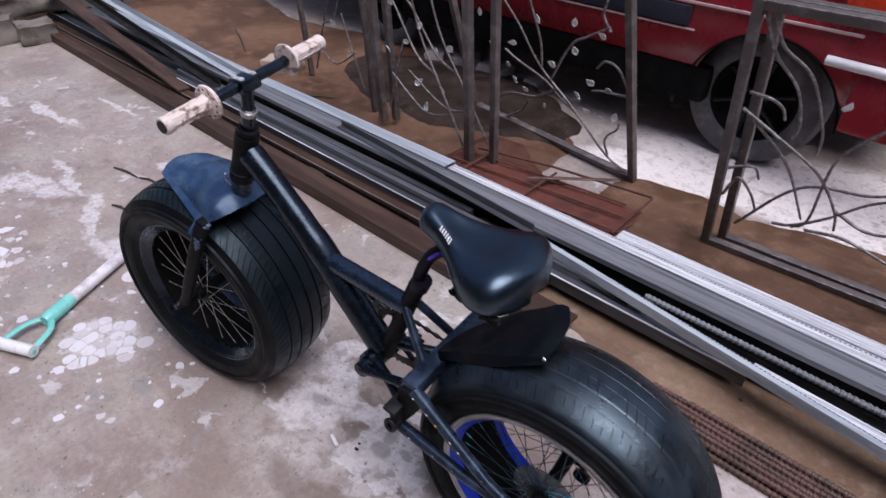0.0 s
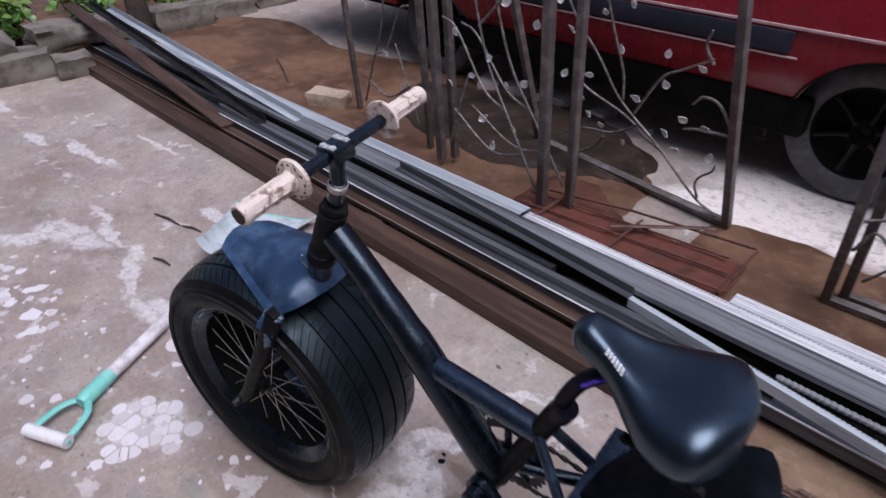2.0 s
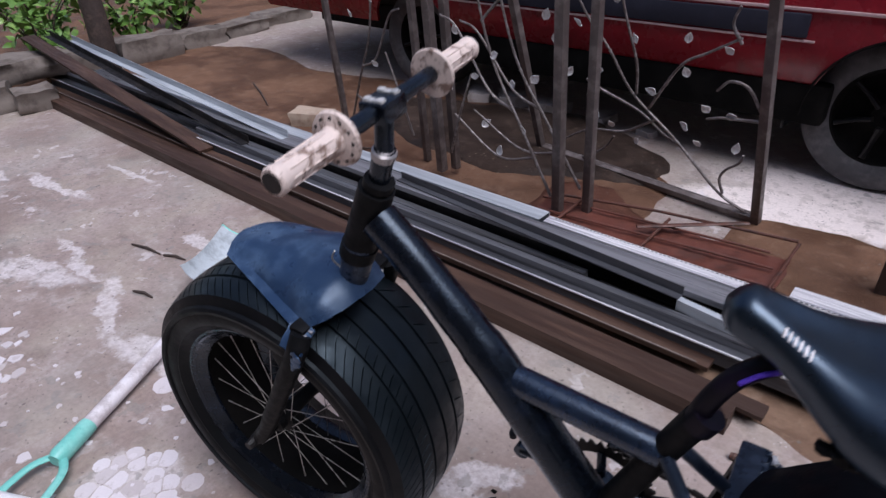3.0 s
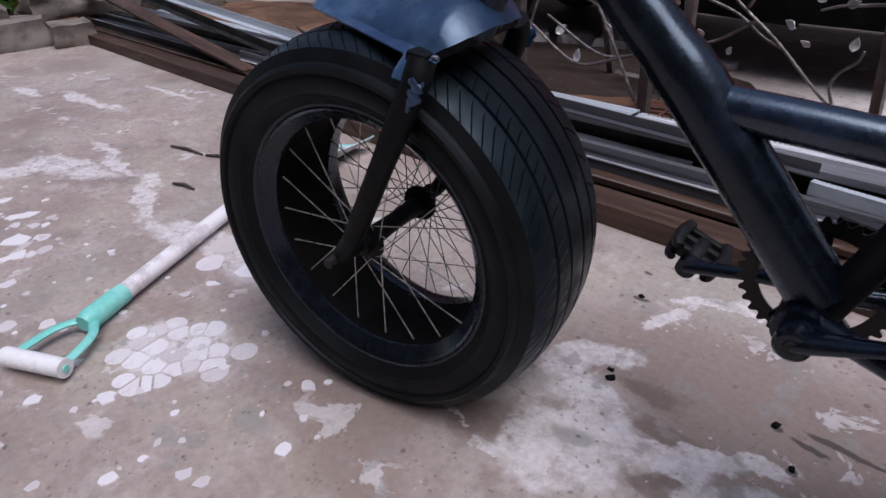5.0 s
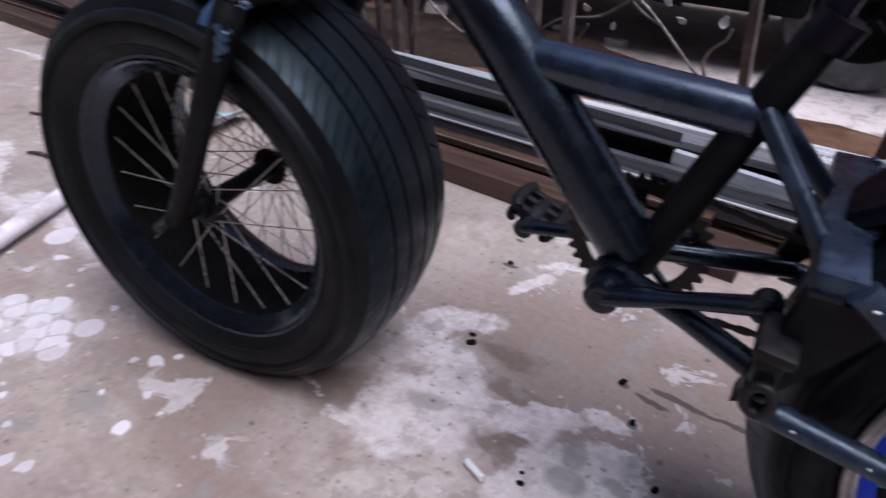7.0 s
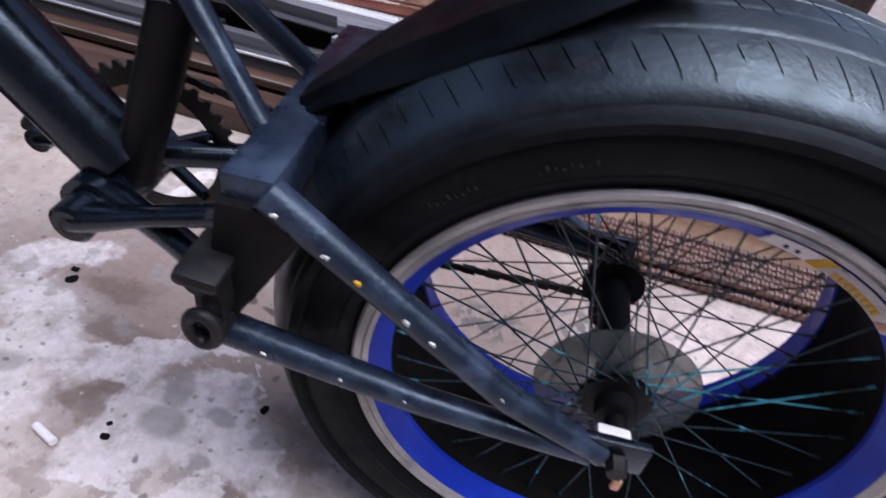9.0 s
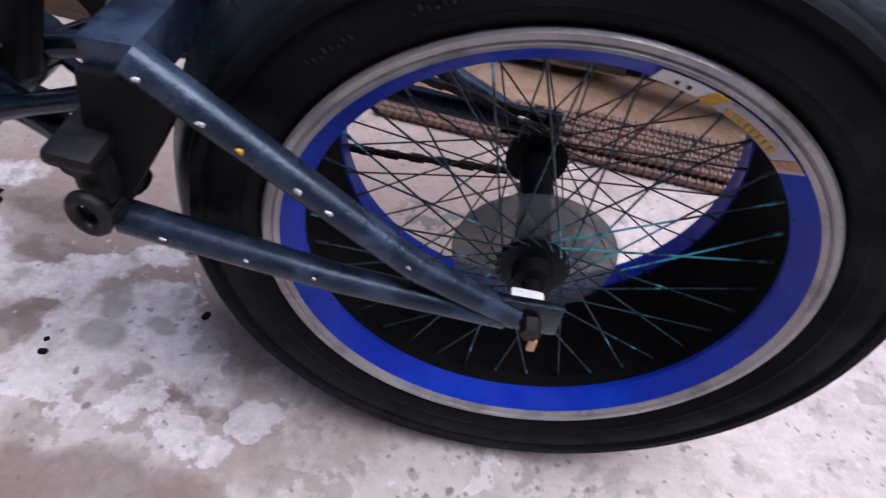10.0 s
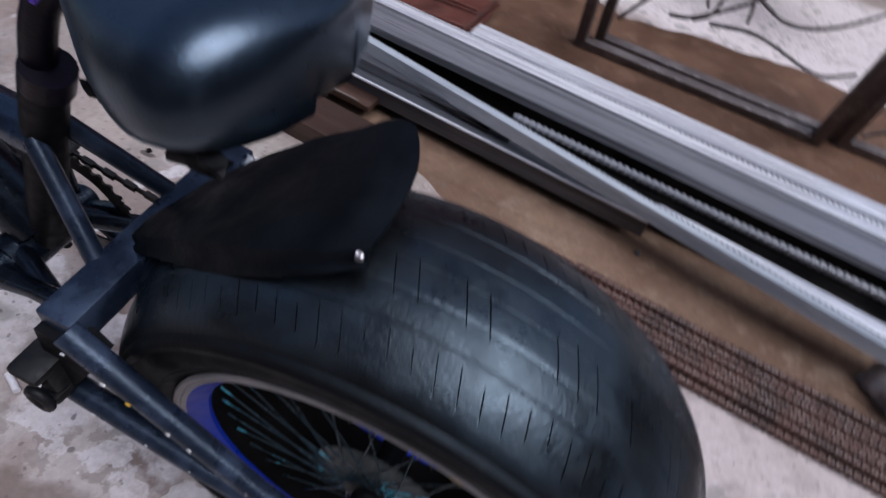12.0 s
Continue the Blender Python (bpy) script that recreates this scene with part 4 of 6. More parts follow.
def mudguards():
    # front: a hand-bent sheet arched over the tyre, a flat flange along its near edge, its rear end bent down round the fork column
    rows = []
    for i in range(21):
        u = min(1.0, i / 17)
        bent = max(0, i - 17) / 3
        ny, nz = -0.053 - 0.065 * u, 0.619 - 0.028 * u
        ridge = 0.629 + 0.020 * math.sin(u * math.pi * 0.5) ** 0.9
        row = []
        for j in range(21):
            v = j / 20
            x = -1.110 + 0.236 * u - 0.030 * math.sin(math.pi * v) * (1 - u) ** 2
            if v < 0.12:
                y, z = ny + 0.020 * v / 0.12, nz + 0.004 * v / 0.12
            else:
                w = (v - 0.12) / 0.88
                y = ny + 0.020 + (0.072 + 0.022 * u - 0.12 * max(0.0, u - 0.6) - ny - 0.020) * w
                arch = math.sin(math.pi * w * 0.82) ** 0.5
                z = nz + 0.004 + (ridge - nz - 0.004) * arch - 0.006 * w * (1 - u)
                x += bent * 0.040 * arch
                z -= bent ** 1.6 * 0.036 * arch
            z += (0.006 * noise.noise(Vector((x * 18, v * 2.6, 5))) + 0.0025 * noise.noise(Vector((x * 60, v * 9, 2)))) * min(1.0, v * 6)
            row.append(Vector((x, y, z)))
        rows.append(row)
    guard = part("front_mudguard", sheet(rows, 0.0022), GUARD, bike, "dented blue sheet metal mudguard")
    rows = []
    for i in range(7):
        row = []
        for j in range(7):
            p = Vector((-0.904 + 0.042 * i / 6 + 0.003 * j / 6, -0.098 - 0.040 * j / 6, 0.598 - 0.022 * (j / 6) ** 2 - 0.006 * i / 6))
            p += 0.004 * noise.noise_vector(Vector((i * 0.8, j * 0.7, 3)))
            row.append(p)
        rows.append(row)
    tab = part("mudguard_tab", sheet(rows, 0.004), GUARD, guard, "crumpled scraped corner")
    for k in range(3):
        part("paint_chip", lump((0.007 - 0.0012 * k, 0.004, 0.003), k * 2.7, 0.3, 2), SILVER, tab).matrix_local = pose(-0.864 - 0.003 * k, -0.106 - 0.010 * k, 0.594 - 0.003 * k, 0, 0, 40 * k)
    # crumpled bright bracket behind the sheet
    rows = []
    for i in range(6):
        row = []
        for j in range(8):
            p = Vector((-0.892 + 0.034 * i / 5, 0.012 + 0.046 * j / 7, 0.596 + 0.022 * i / 5 + 0.006 * math.sin(j * 1.6)))
            p += 0.006 * noise.noise_vector(Vector((i * 0.9, j * 0.8, 8)))
            row.append(p)
        rows.append(row)
    bracket = part("mudguard_bracket", sheet(rows, 0.003), CHIPPED, guard, "crumpled bright scraped bracket")
    part("bracket_hole", lump((0.007, 0.009, 0.004), 5.5, 0.2, 2), MATT, bracket).matrix_local = pose(-0.872, 0.034, 0.612)
    part("cable_end", tube(curve_points([(-0.868, -0.030, 0.692), (-0.880, -0.026, 0.672), (-0.872, -0.020, 0.656), (-0.858, -0.022, 0.652)], 4), 0.0016, 6), STEEL, guard, "bright loose wire end")
    # rear: a narrow sheet flap rising from the cross bar over the tyre, its near edge folded down
    rows = []
    for i in range(13):
        u = i / 12
        x = -0.284 + 0.240 * u
        tip = max(0.0, (u - 0.74) / 0.26) ** 2
        near = -0.018 - 0.028 * math.sin(math.pi * min(0.60, u * 0.72)) + 0.016 * tip
        far = 0.092 + 0.016 * u - 0.008 * tip
        z = 0.478 + 0.158 * u ** 0.86 - 0.010 * tip
        fold = math.sin(math.pi * (0.10 + 0.90 * u)) ** 0.8
        row = [Vector((x + 0.004, near - 0.010, z - 0.011 * fold - 0.005)), Vector((x + 0.003, near - 0.007, z - 0.007 * fold - 0.003)), Vector((x + 0.002, near - 0.003, z - 0.006))]
        for j in range(9):
            v = j / 8
            dent = 0.006 * noise.noise(Vector((x * 22, v * 2.6, 9))) + 0.006 * math.sin(math.pi * u)
            row.append(Vector((x + 0.008 * v - 0.036 * u * u * v ** 3, near + (far - near) * v, z + 0.006 * math.sin(math.pi * v) - 0.012 * v * (1 - u) + dent)))
        rows.append(row)
    flap = part("rear_mudguard", sheet(rows, 0.003), FLAP, bike, "black bent sheet mudguard flap")
    part("mudguard_rivet", lump((0.006, 0.004, 0.008), 2.0, 0.2, 2), SILVER, flap, "bright scraped corner").matrix_local = pose(-0.048, -0.033, 0.620)


mudguards()


def saddle_point(s, c, n):
    x = -0.348 + 0.246 * s
    half = 0.027 + 0.076 / (1 + math.exp(-(s - 0.45) * 9.0))
    if s < 0.10:
        half *= math.sqrt(max(0.0, 1 - ((0.10 - s) / 0.105) ** 2))
    if s > 0.74:
        half *= math.sqrt(max(0.0, 1 - ((s - 0.74) / 0.266) ** 2.4))
    nose, tail = max(0.0, (0.12 - s) / 0.12) ** 2, max(0.0, (s - 0.72) / 0.28) ** 2.2
    top = 0.784 + 0.010 * math.cos(s * 6.0) - 0.018 * s + 0.016 * max(0.0, s - 0.55) - 0.022 * nose - 0.034 * tail
    drop = 0.056 + 0.042 * min(1.0, max(0.0, (s - 0.25) / 0.45)) - 0.030 * nose - 0.022 * tail
    y = half * math.copysign(abs(c) ** 0.78, c)
    if n >= 0:
        # rounded shoulders, a shallow dish along the middle
        z = top - drop * 0.60 * (1 - n ** 0.88) - 0.010 * math.exp(-(c * 2.2) ** 2) * min(1.0, max(0.0, s - 0.10) * 5) * (1 - 3.5 * max(0.0, s - 0.8))
    else:
        # skirt tucked in below
        z = top - drop * 0.60 - drop * 0.40 * abs(n) ** 0.55
        y *= 1 - 0.20 * abs(n) ** 1.5
        x -= 0.020 * abs(n) ** 1.5 * max(0.0, s - 0.7) / 0.3
    return Vector((x, 0.030 + (y * 1.13 if y < 0 else y), z))


def saddle():
    bm = bmesh.new()
    rings = []
    for i in range(35):
        rings.append([bm.verts.new(saddle_point(i / 34, math.cos(math.pi * k / 20), math.sin(math.pi * k / 20))) for k in range(40)])
    skin(bm, rings, True, True)
    ob = part("saddle", bm, LEATHER, bike, "glossy black vinyl saddle", 75)
    # unreadable maker's mark as short bars along the flank of the nose
    for k in range(6):
        p, q = (saddle_point(0.25 + 0.022 * k, math.cos(radians(a)), math.sin(radians(a))) for a in (141, 125))
        part("mark", tube([p, p.lerp(q, 0.5) + Vector((0, -0.0008, 0.0008)), q], 0.0017 - 0.0003 * (k % 2), 6), WHITE, ob, "white bar of the mark")
    # torn lining hanging below the skirt
    for k in range(7):
        part("torn_lining", lump((0.016 + 0.005 * (k % 3), 0.010, 0.008 + 0.004 * (k % 2)), 4.3 + k * 1.7, 0.4, 2), MATT, ob).matrix_local = pose(-0.225 + 0.016 * k, -0.046 - 0.003 * k, 0.688 - 0.002 * (k % 3))
    part("seat_post", tube(curve_points([(-0.350, 0.0, 0.600), (-0.338, 0.002, 0.645), (-0.318, 0.006, 0.688), (-0.288, 0.014, 0.716), (-0.252, 0.026, 0.728)], 5), 0.0130, 14), PLUM, bike, "dark plum seat post")
    part("seat_clamp", block((0.050, 0.045, 0.030), (-0.252, 0.028, 0.722), 0.008), DARKSTEEL, bike)
    for s in (-1, 1):
        part("saddle_rail", tube(curve_points([(-0.340, 0.030 + s * 0.012, 0.742), (-0.27, 0.030 + s * 0.022, 0.724), (-0.20, 0.030 + s * 0.024, 0.726), (-0.140, 0.030 + s * 0.040, 0.742)], 4), 0.0035, 8), DARKSTEEL, bike)
    # purple highlights of the seat post, put on as thin coloured bands
    for k in range(2):
        part("seat_highlight", tube(curve_points([(-0.312 + 0.006 * k, 0.006 - 0.013 + 0.008 * k, 0.694 + 0.010 * k), (-0.296 + 0.006 * k, 0.010 - 0.013 + 0.008 * k, 0.710 + 0.009 * k), (-0.276 + 0.006 * k, 0.016 - 0.013 + 0.008 * k, 0.721 + 0.008 * k)], 4), 0.0030, 6), PURPLE, bike, "purple highlight put on the seat post as a stripe")


saddle()


# ---- pile of steel lengths ----
PILE = "steel lengths in the pile"


def length_of(name, section, p0, p1, material, label, category="steel bar", up=(0, 0, 1)):
    return tagged(mesh_object(name, extrude(section, p0, p1, up), material, 30), label, category, PILE)


def channel_length(name, w, h, p0, p1, material, label, t=0.002, lip=0.008):
    """A lipped channel, open below: its web, and two flanges that butt under it."""
    g = thing(name, label, "channel", PILE)
    a = w / 2
    part("web", extrude([(-a, -t), (a, -t), (a, 0), (-a, 0)], p0, p1), material, g)
    for q in (-1, 1):
        prof = [(a, -t), (a, -h), (a - lip, -h), (a - lip, -h + t), (a - t, -h + t), (a - t, -t)]
        part("flange", extrude([(q * x, z) for x, z in (prof if q < 0 else reversed(prof))], p0, p1), material, g)
    return g


def angle_length(name, w, h, p0, p1, material, label, t=0.003):
    """An angle bar: a flat leg of width w, and a second leg that stands up behind it, or hangs down before it where h is negative."""
    g = thing(name, label, "angle bar", PILE)
    part("flat_leg", extrude([(0, 0), (w, 0), (w, t), (0, t)], p0, p1), material, g)
    part("side_leg", extrude([(0, t), (t, t), (t, h), (0, h)] if h > 0 else [(w - t, h), (w, h), (w, 0), (w - t, 0)], p0, p1), material, g)
    return g


def ribbed_bar(name, p0, p1, radius, material, label, pitch=0.011, segs=8, twist=0.0):
    """A round bar with raised ribs all along."""
    p0, p1 = Vector(p0), Vector(p1)
    n = int((p1 - p0).length / pitch)
    pts, rad = [], []
    for k in range(n):
        for f, r in ((0.0, 0.86), (0.35, 0.86), (0.5, 1.12), (0.8, 1.12)):
            pts.append(p0.lerp(p1, (k + f) / n))
            rad.append(radius * r)
    return tagged(mesh_object(name, tube(pts, rad, segs), material, 30), label, "rebar", PILE)


length_of("rusty_beam", rect(0.052, 0.054), (-4.65, 0.700, 0.0), (-0.42, 0.657, 0.0), BROWNRUST, "long brown rusted steel beam lying on the floor", "beam")
length_of("rusty_flat_bar", rect(0.050, 0.012), (-4.9, 0.745, 0.034), (-0.36, 0.716, 0.034), BROWNRUST, "long brown rusted flat bar in the pile")
length_of("rusty_flat_bar", rect(0.052, 0.014), (-4.7, 0.792, 0.040), (-0.52, 0.798, 0.040), BROWNRUST, "long brown rusted flat bar in the pile")
# pale strip that stands for the worn, lit edge of the flat bar
length_of("lit_edge_strip", rect(0.004, 0.003), (-4.68, 0.769, 0.0542), (-0.55, 0.775, 0.0542), STONE, "thin pale strip for the worn, lit edge of a rusted bar", "strip")
length_of("spacer_block", rect(0.09, 0.032), (-3.6, 0.72, 0.0), (-3.6, 1.12, 0.0), BARK, "dark timber spacer under the steel pile", "timber")
length_of("spacer_block", rect(0.09, 0.032), (-1.72, 0.72, 0.0), (-1.72, 1.12, 0.0), BARK, "dark timber spacer under the steel pile", "timber")
length_of("spacer_block", rect(0.09, 0.032), (0.95, 0.84, 0.0), (0.95, 1.12, 0.0), BARK, "dark timber spacer under the steel pile", "timber")
channel_length("steel_channel", 0.052, 0.045, (-4.85, 0.868, 0.083), (0.14, 0.840, 0.083), OXIDE, "grey steel channel, its lit edge drawn as a strip")
# bright strip that puts the lit edge of the channel into colour
length_of("lit_edge_strip", rect(0.005, 0.0045), (-4.85, 0.839, 0.0825), (0.14, 0.8115, 0.0825), ZINC, "thin bright strip standing for a channel's lit edge", "strip")
# dark tubes put in the gaps under the channels, where shade reads black
length_of("dark_box_tube", rect(0.040, 0.040), (-4.95, 0.905, 0.033), (1.9, 0.895, 0.033), DARKSTEEL, "dark square steel tube filling a shaded gap in the pile", "tube")
length_of("dark_box_tube", rect(0.040, 0.040), (-4.9, 0.950, 0.033), (1.9, 0.945, 0.033), DARKSTEEL, "dark square steel tube filling a shaded gap in the pile", "tube")
length_of("dark_box_tube", rect(0.060, 0.060), (-4.9, 1.010, 0.033), (2.1, 1.010, 0.033), DARKSTEEL, "dark square steel tube filling a shaded gap in the pile", "tube")
length_of("dark_box_tube", rect(0.050, 0.050), (-4.8, 1.072, 0.033), (2.1, 1.076, 0.033), DARKSTEEL, "dark square steel tube filling a shaded gap in the pile", "tube")
length_of("dark_box_tube", rect(0.030, 0.030), (-4.9, 0.925, 0.0745), (-0.95, 0.905, 0.0745), GREYSTEEL, "grey square steel tube on the pile", "tube")
channel_length("grey_channel", 0.084, 0.018, (-4.45, 0.980, 0.158), (2.3, 0.935, 0.160), BANDSTEEL, "dull grey steel channel on top of the pile")
# dark tube added below the bright channel so that its gap reads black
length_of("dark_box_tube", rect(0.030, 0.045), (-1.18, 1.044, 0.0975), (2.35, 1.014, 0.0985), DARKSTEEL, "dark square steel tube filling a shaded gap in the pile", "tube")
near_channel = channel_length("galvanised_channel", 0.044, 0.010, (-1.18, 1.044, 0.153), (2.35, 1.014, 0.155), ZINC, "bright galvanised steel channel with a punched edge")
# added dark channel: shade below the grey channel put into its colour
channel_length("galvanised_channel", 0.022, 0.060, (-4.40, 0.958, 0.1395), (2.25, 0.930, 0.1415), DARKSTEEL, "dark steel channel added for the shade deep in the pile")
channel_length("galvanised_channel", 0.066, 0.052, (-4.30, 1.060, 0.150), (-1.20, 1.060, 0.150), GALV, "bright galvanised steel channel ending beside a rusty grille")
channel_length("galvanised_channel", 0.056, 0.058, (-0.43, 1.086, 0.157), (2.4, 1.078, 0.159), ZINC, "wide bright galvanised steel channel on the pile")
channel_length("galvanised_channel", 0.036, 0.048, (-2.4, 1.040, 0.0955), (1.9, 1.040, 0.0955), GREYSTEEL, "grey galvanised steel channel under others")
angle_length("grey_angle_bar", 0.028, 0.028, (-1.78, 0.972, 0.161), (-0.65, 0.885, 0.161), OXIDE, "dark steel angle lying askew across the pile")
askew = angle_length("bright_angle_bar", 0.022, -0.030, (-0.66, 0.905, 0.138), (1.35, 0.660, 0.134), GALV, "bright steel angle lying askew across the pile")
length_of("bright_flat_bar", rect(0.062, 0.004), (0.14, 0.822, 0.1035), (1.5, 0.740, 0.1035), ZINC, "bright flat steel bar lying on the pile")
length_of("grey_flat_bar", rect(0.030, 0.005), (-0.90, 0.892, 0.090), (-0.25, 0.850, 0.090), DARKSTEEL, "dark flat bar lying askew on the pile")
length_of("grey_box_tube", rect(0.026, 0.026), (-3.1, 0.880, 0.084), (-0.20, 0.858, 0.084), GREYSTEEL, "grey square tube on the pile", "tube")
for x, y, r in ((0.153, 0.800, 0.011), (0.58, 0.235, 0.009)):
    tagged(mesh_object("pebble", lump((r, r * 0.9, r * 0.7), x * 9, 0.2, 3), OXIDE, 60), "small dark pebble lying on the floor", "pebble").matrix_world = pose(x, y, r * 0.4 + 0.003)
ribbed_bar("ribbed_bar", (-0.22, 0.896, 0.114), (1.9, 0.880, 0.114), 0.0095, BANDSTEEL, "grey ribbed steel bar on the pile", 0.016, 10)


def punched_row(bar, p0, p1, pitch, size):
    """A row of dark slots along an edge of a bar."""
    p0, p1 = Vector(p0), Vector(p1)
    n = int((p1 - p0).length / pitch)
    bm = bmesh.new()
    for k in range(n):
        block(size, p0.lerp(p1, (k + 0.5) / n), 0.0, None, bm)
    part("punched_edge", bm, OXIDE, bar, "edge with dark punched slots")


punched_row(askew, (-0.65, 0.902, 0.1412), (1.34, 0.657, 0.1372), 0.012, (0.006, 0.003, 0.0016))
punched_row(near_channel, (-1.16, 1.060, 0.1532), (2.33, 1.030, 0.1552), 0.013, (0.0070, 0.004, 0.0016))
# long bars that stick out past the far end
length_of("raised_flat_bar", rect(0.085, 0.012), (-5.00, 0.842, 0.315), (-2.9, 0.800, 0.058), BROWNRUST, "long rusty flat bar resting on the kerb stones")
angle_length("raised_angle_bar", 0.040, 0.036, (-4.95, 0.965, 0.310), (-2.7, 0.905, 0.110), DARKSTEEL, "long dark angle bar resting on the kerb stones")
angle_length("raised_angle_bar", 0.040, 0.036, (-4.80, 1.035, 0.285), (-2.5, 0.985, 0.156), GALV, "long grey angle bar resting on the kerb stones")
for k in range(14):
    low = k < 8
    y = (0.548 + 0.0168 * k) if low else (0.558 + 0.0190 * (k - 8))
    y += 0.003 * math.sin(k * 3.1)
    z = 0.0100 if low else 0.0265
    ribbed_bar("rusty_rebar", ((-0.30 if k < 3 else -0.02) + 0.09 * math.sin(k * 5), y + 0.010, z), (2.4 + 0.1 * math.cos(k * 2.3), y - 0.012 + 0.004 * math.sin(k), z), 0.0086, REBAR,
               "rusted ribbed reinforcing bar in a bundle on the floor", 0.0150)
rock = tagged(mesh_object("rock", lump((0.16, 0.105, 0.085), 5.5, 0.24, 9, 0.9), CUTSTONE, 60), "pale rough rock beside the rebar bundle", "rock")
rock.matrix_world = pose(0.735, 0.760, 0.036, 0, 0, 15)


def rusty_grille():
    g = thing("rusty_grille", "red rusted steel sheet and bars lying on wet sand", "grille", at=pose(-0.94, 1.235, 0.0, 0, 0, 7))
    rows = []
    for i in range(21):
        u = -0.42 + 0.86 * i / 20
        rows.append([Vector((u + 0.02 * v + 0.012 * noise.noise(Vector((v * 9, u * 3, 7))), -0.100 + 0.25 * v - 0.05 * v * max(0.0, u) + 0.010 * noise.noise(Vector((u * 14, v * 2, 4))), 0.046 + 0.012 * v + 0.007 * noise.noise(Vector((u * 9, v * 4, 2))))) for v in np.linspace(0, 1, 9)])
    part("plate", sheet(rows, 0.003), REDRUST, g, "red rusted sheet")
    for k in (0, 1, 3, 5):
        y0 = -0.094 + 0.045 * k + 0.005 * math.sin(5 * k)
        part("bar", tube([(-0.43 + 0.02 * (k % 2), y0, 0.056 + 0.003 * k), (0.0, y0 - 0.004, 0.059 + 0.003 * k), (0.455 - 0.012 * k, y0 - 0.012, 0.060 + 0.003 * k)], 0.0044, 8), REDRUST, g)
    part("bar", tube([(-0.36, 0.20, 0.060), (0.0, 0.22, 0.075), (0.46, 0.215, 0.085)], 0.0055, 8), RUST, g)
    part("bar", tube([(-0.02, 0.05, 0.088), (0.30, 0.26, 0.088)], 0.010, 8, flat=0.5), RUST, g)
    for x, out in ((-0.30, 0.16), (0.02, 0.16), (0.425, 0.20)):
        part("cross_bar", tube([(x, -0.10, 0.070), (x + 0.04, out, 0.086)], 0.0055, 8), RUST, g)
    for x in (-0.38, 0.0, 0.36):
        part("foot", block((0.03, 0.03, 0.046), (x, 0.02, 0.026), 0.002), RUST, g)
    return g


rusty_grille()


# ---- gate panels ----
def leaf_mesh():
    bm = bmesh.new()
    rows = []
    for i in range(7):
        s = i / 6
        w = 0.0135 * math.sin(math.pi * min(1.0, s ** 0.75)) + 0.0008
        rows.append([Vector((w * v, 0.004 * abs(v) - 0.004 * math.sin(math.pi * s), 0.042 * s)) for v in (-1, -0.5, 0, 0.5, 1)])
    bm.free()
    bm = sheet(rows, 0.0016)
    me = bpy.data.meshes.new("leaf")
    bm.to_mesh(me)
    bm.free()
    me.materials.append(LEAFIRON)
    return me


LEAF = leaf_mesh()


def gate_panel(label, foot, way, lean, width, height, branches, leaves, thick=0.030, bottom_rail=True):
    """A panel of square tube with wrought branches; branches and leaves are given along and up the panel."""
    u = Vector((*way, 0)).normalized()
    n = Vector((-u.y, u.x, 0))
    n = -n if n.y > 0 else n
    v = Vector((0, 0, 1)) * math.cos(radians(lean)) + n * math.sin(radians(lean))
    w = u.cross(v)
    m = Matrix((u, w, v)).transposed().to_4x4()
    m.translation = foot
    if m.determinant() < 0:
        m = m @ Matrix.Diagonal((1, -1, 1, 1))
    g = thing("gate_panel", label, "gate", "wrought gate panels", at=m)
    h = thick / 2
    for x in (0.0, width):
        part("post", block((thick, thick, height), (x, 0, height / 2), 0.002), IRON, g)
    for z in (h, height - h) if bottom_rail else (height - h,):
        part("rail", block((width - thick, thick * 0.92, thick * 0.92), (width / 2, 0, z), 0.002), IRON, g)
    for z in (thick * 0.96, height - thick * 0.04) if bottom_rail else ():
        part("worn_edge", block((width - thick * 1.2, 0.004, 0.004), (width / 2, -thick * 0.42, z), 0.001), TWIST, g, "bright worn edge")
    for pts in branches:
        line = curve_points([(x, 0.004 * math.sin(7 * x + 3 * y), y) for x, y in pts], 16)
        rad = [0.0050 - 0.0016 * i / len(line) + 0.0013 * (i % 2) for i in range(len(line))]
        part("branch", tube(line, rad, 8), TWIST, g)
    for x, y in leaves:
        ob = new("leaf", LEAF)
        ob.parent = g
        ob.matrix_local = pose(x, -0.002, y - 0.020, random.uniform(-25, 25), random.uniform(-75, 75), random.uniform(-35, 35)) @ Matrix.Scale(random.uniform(0.85, 1.15), 4)
    return g


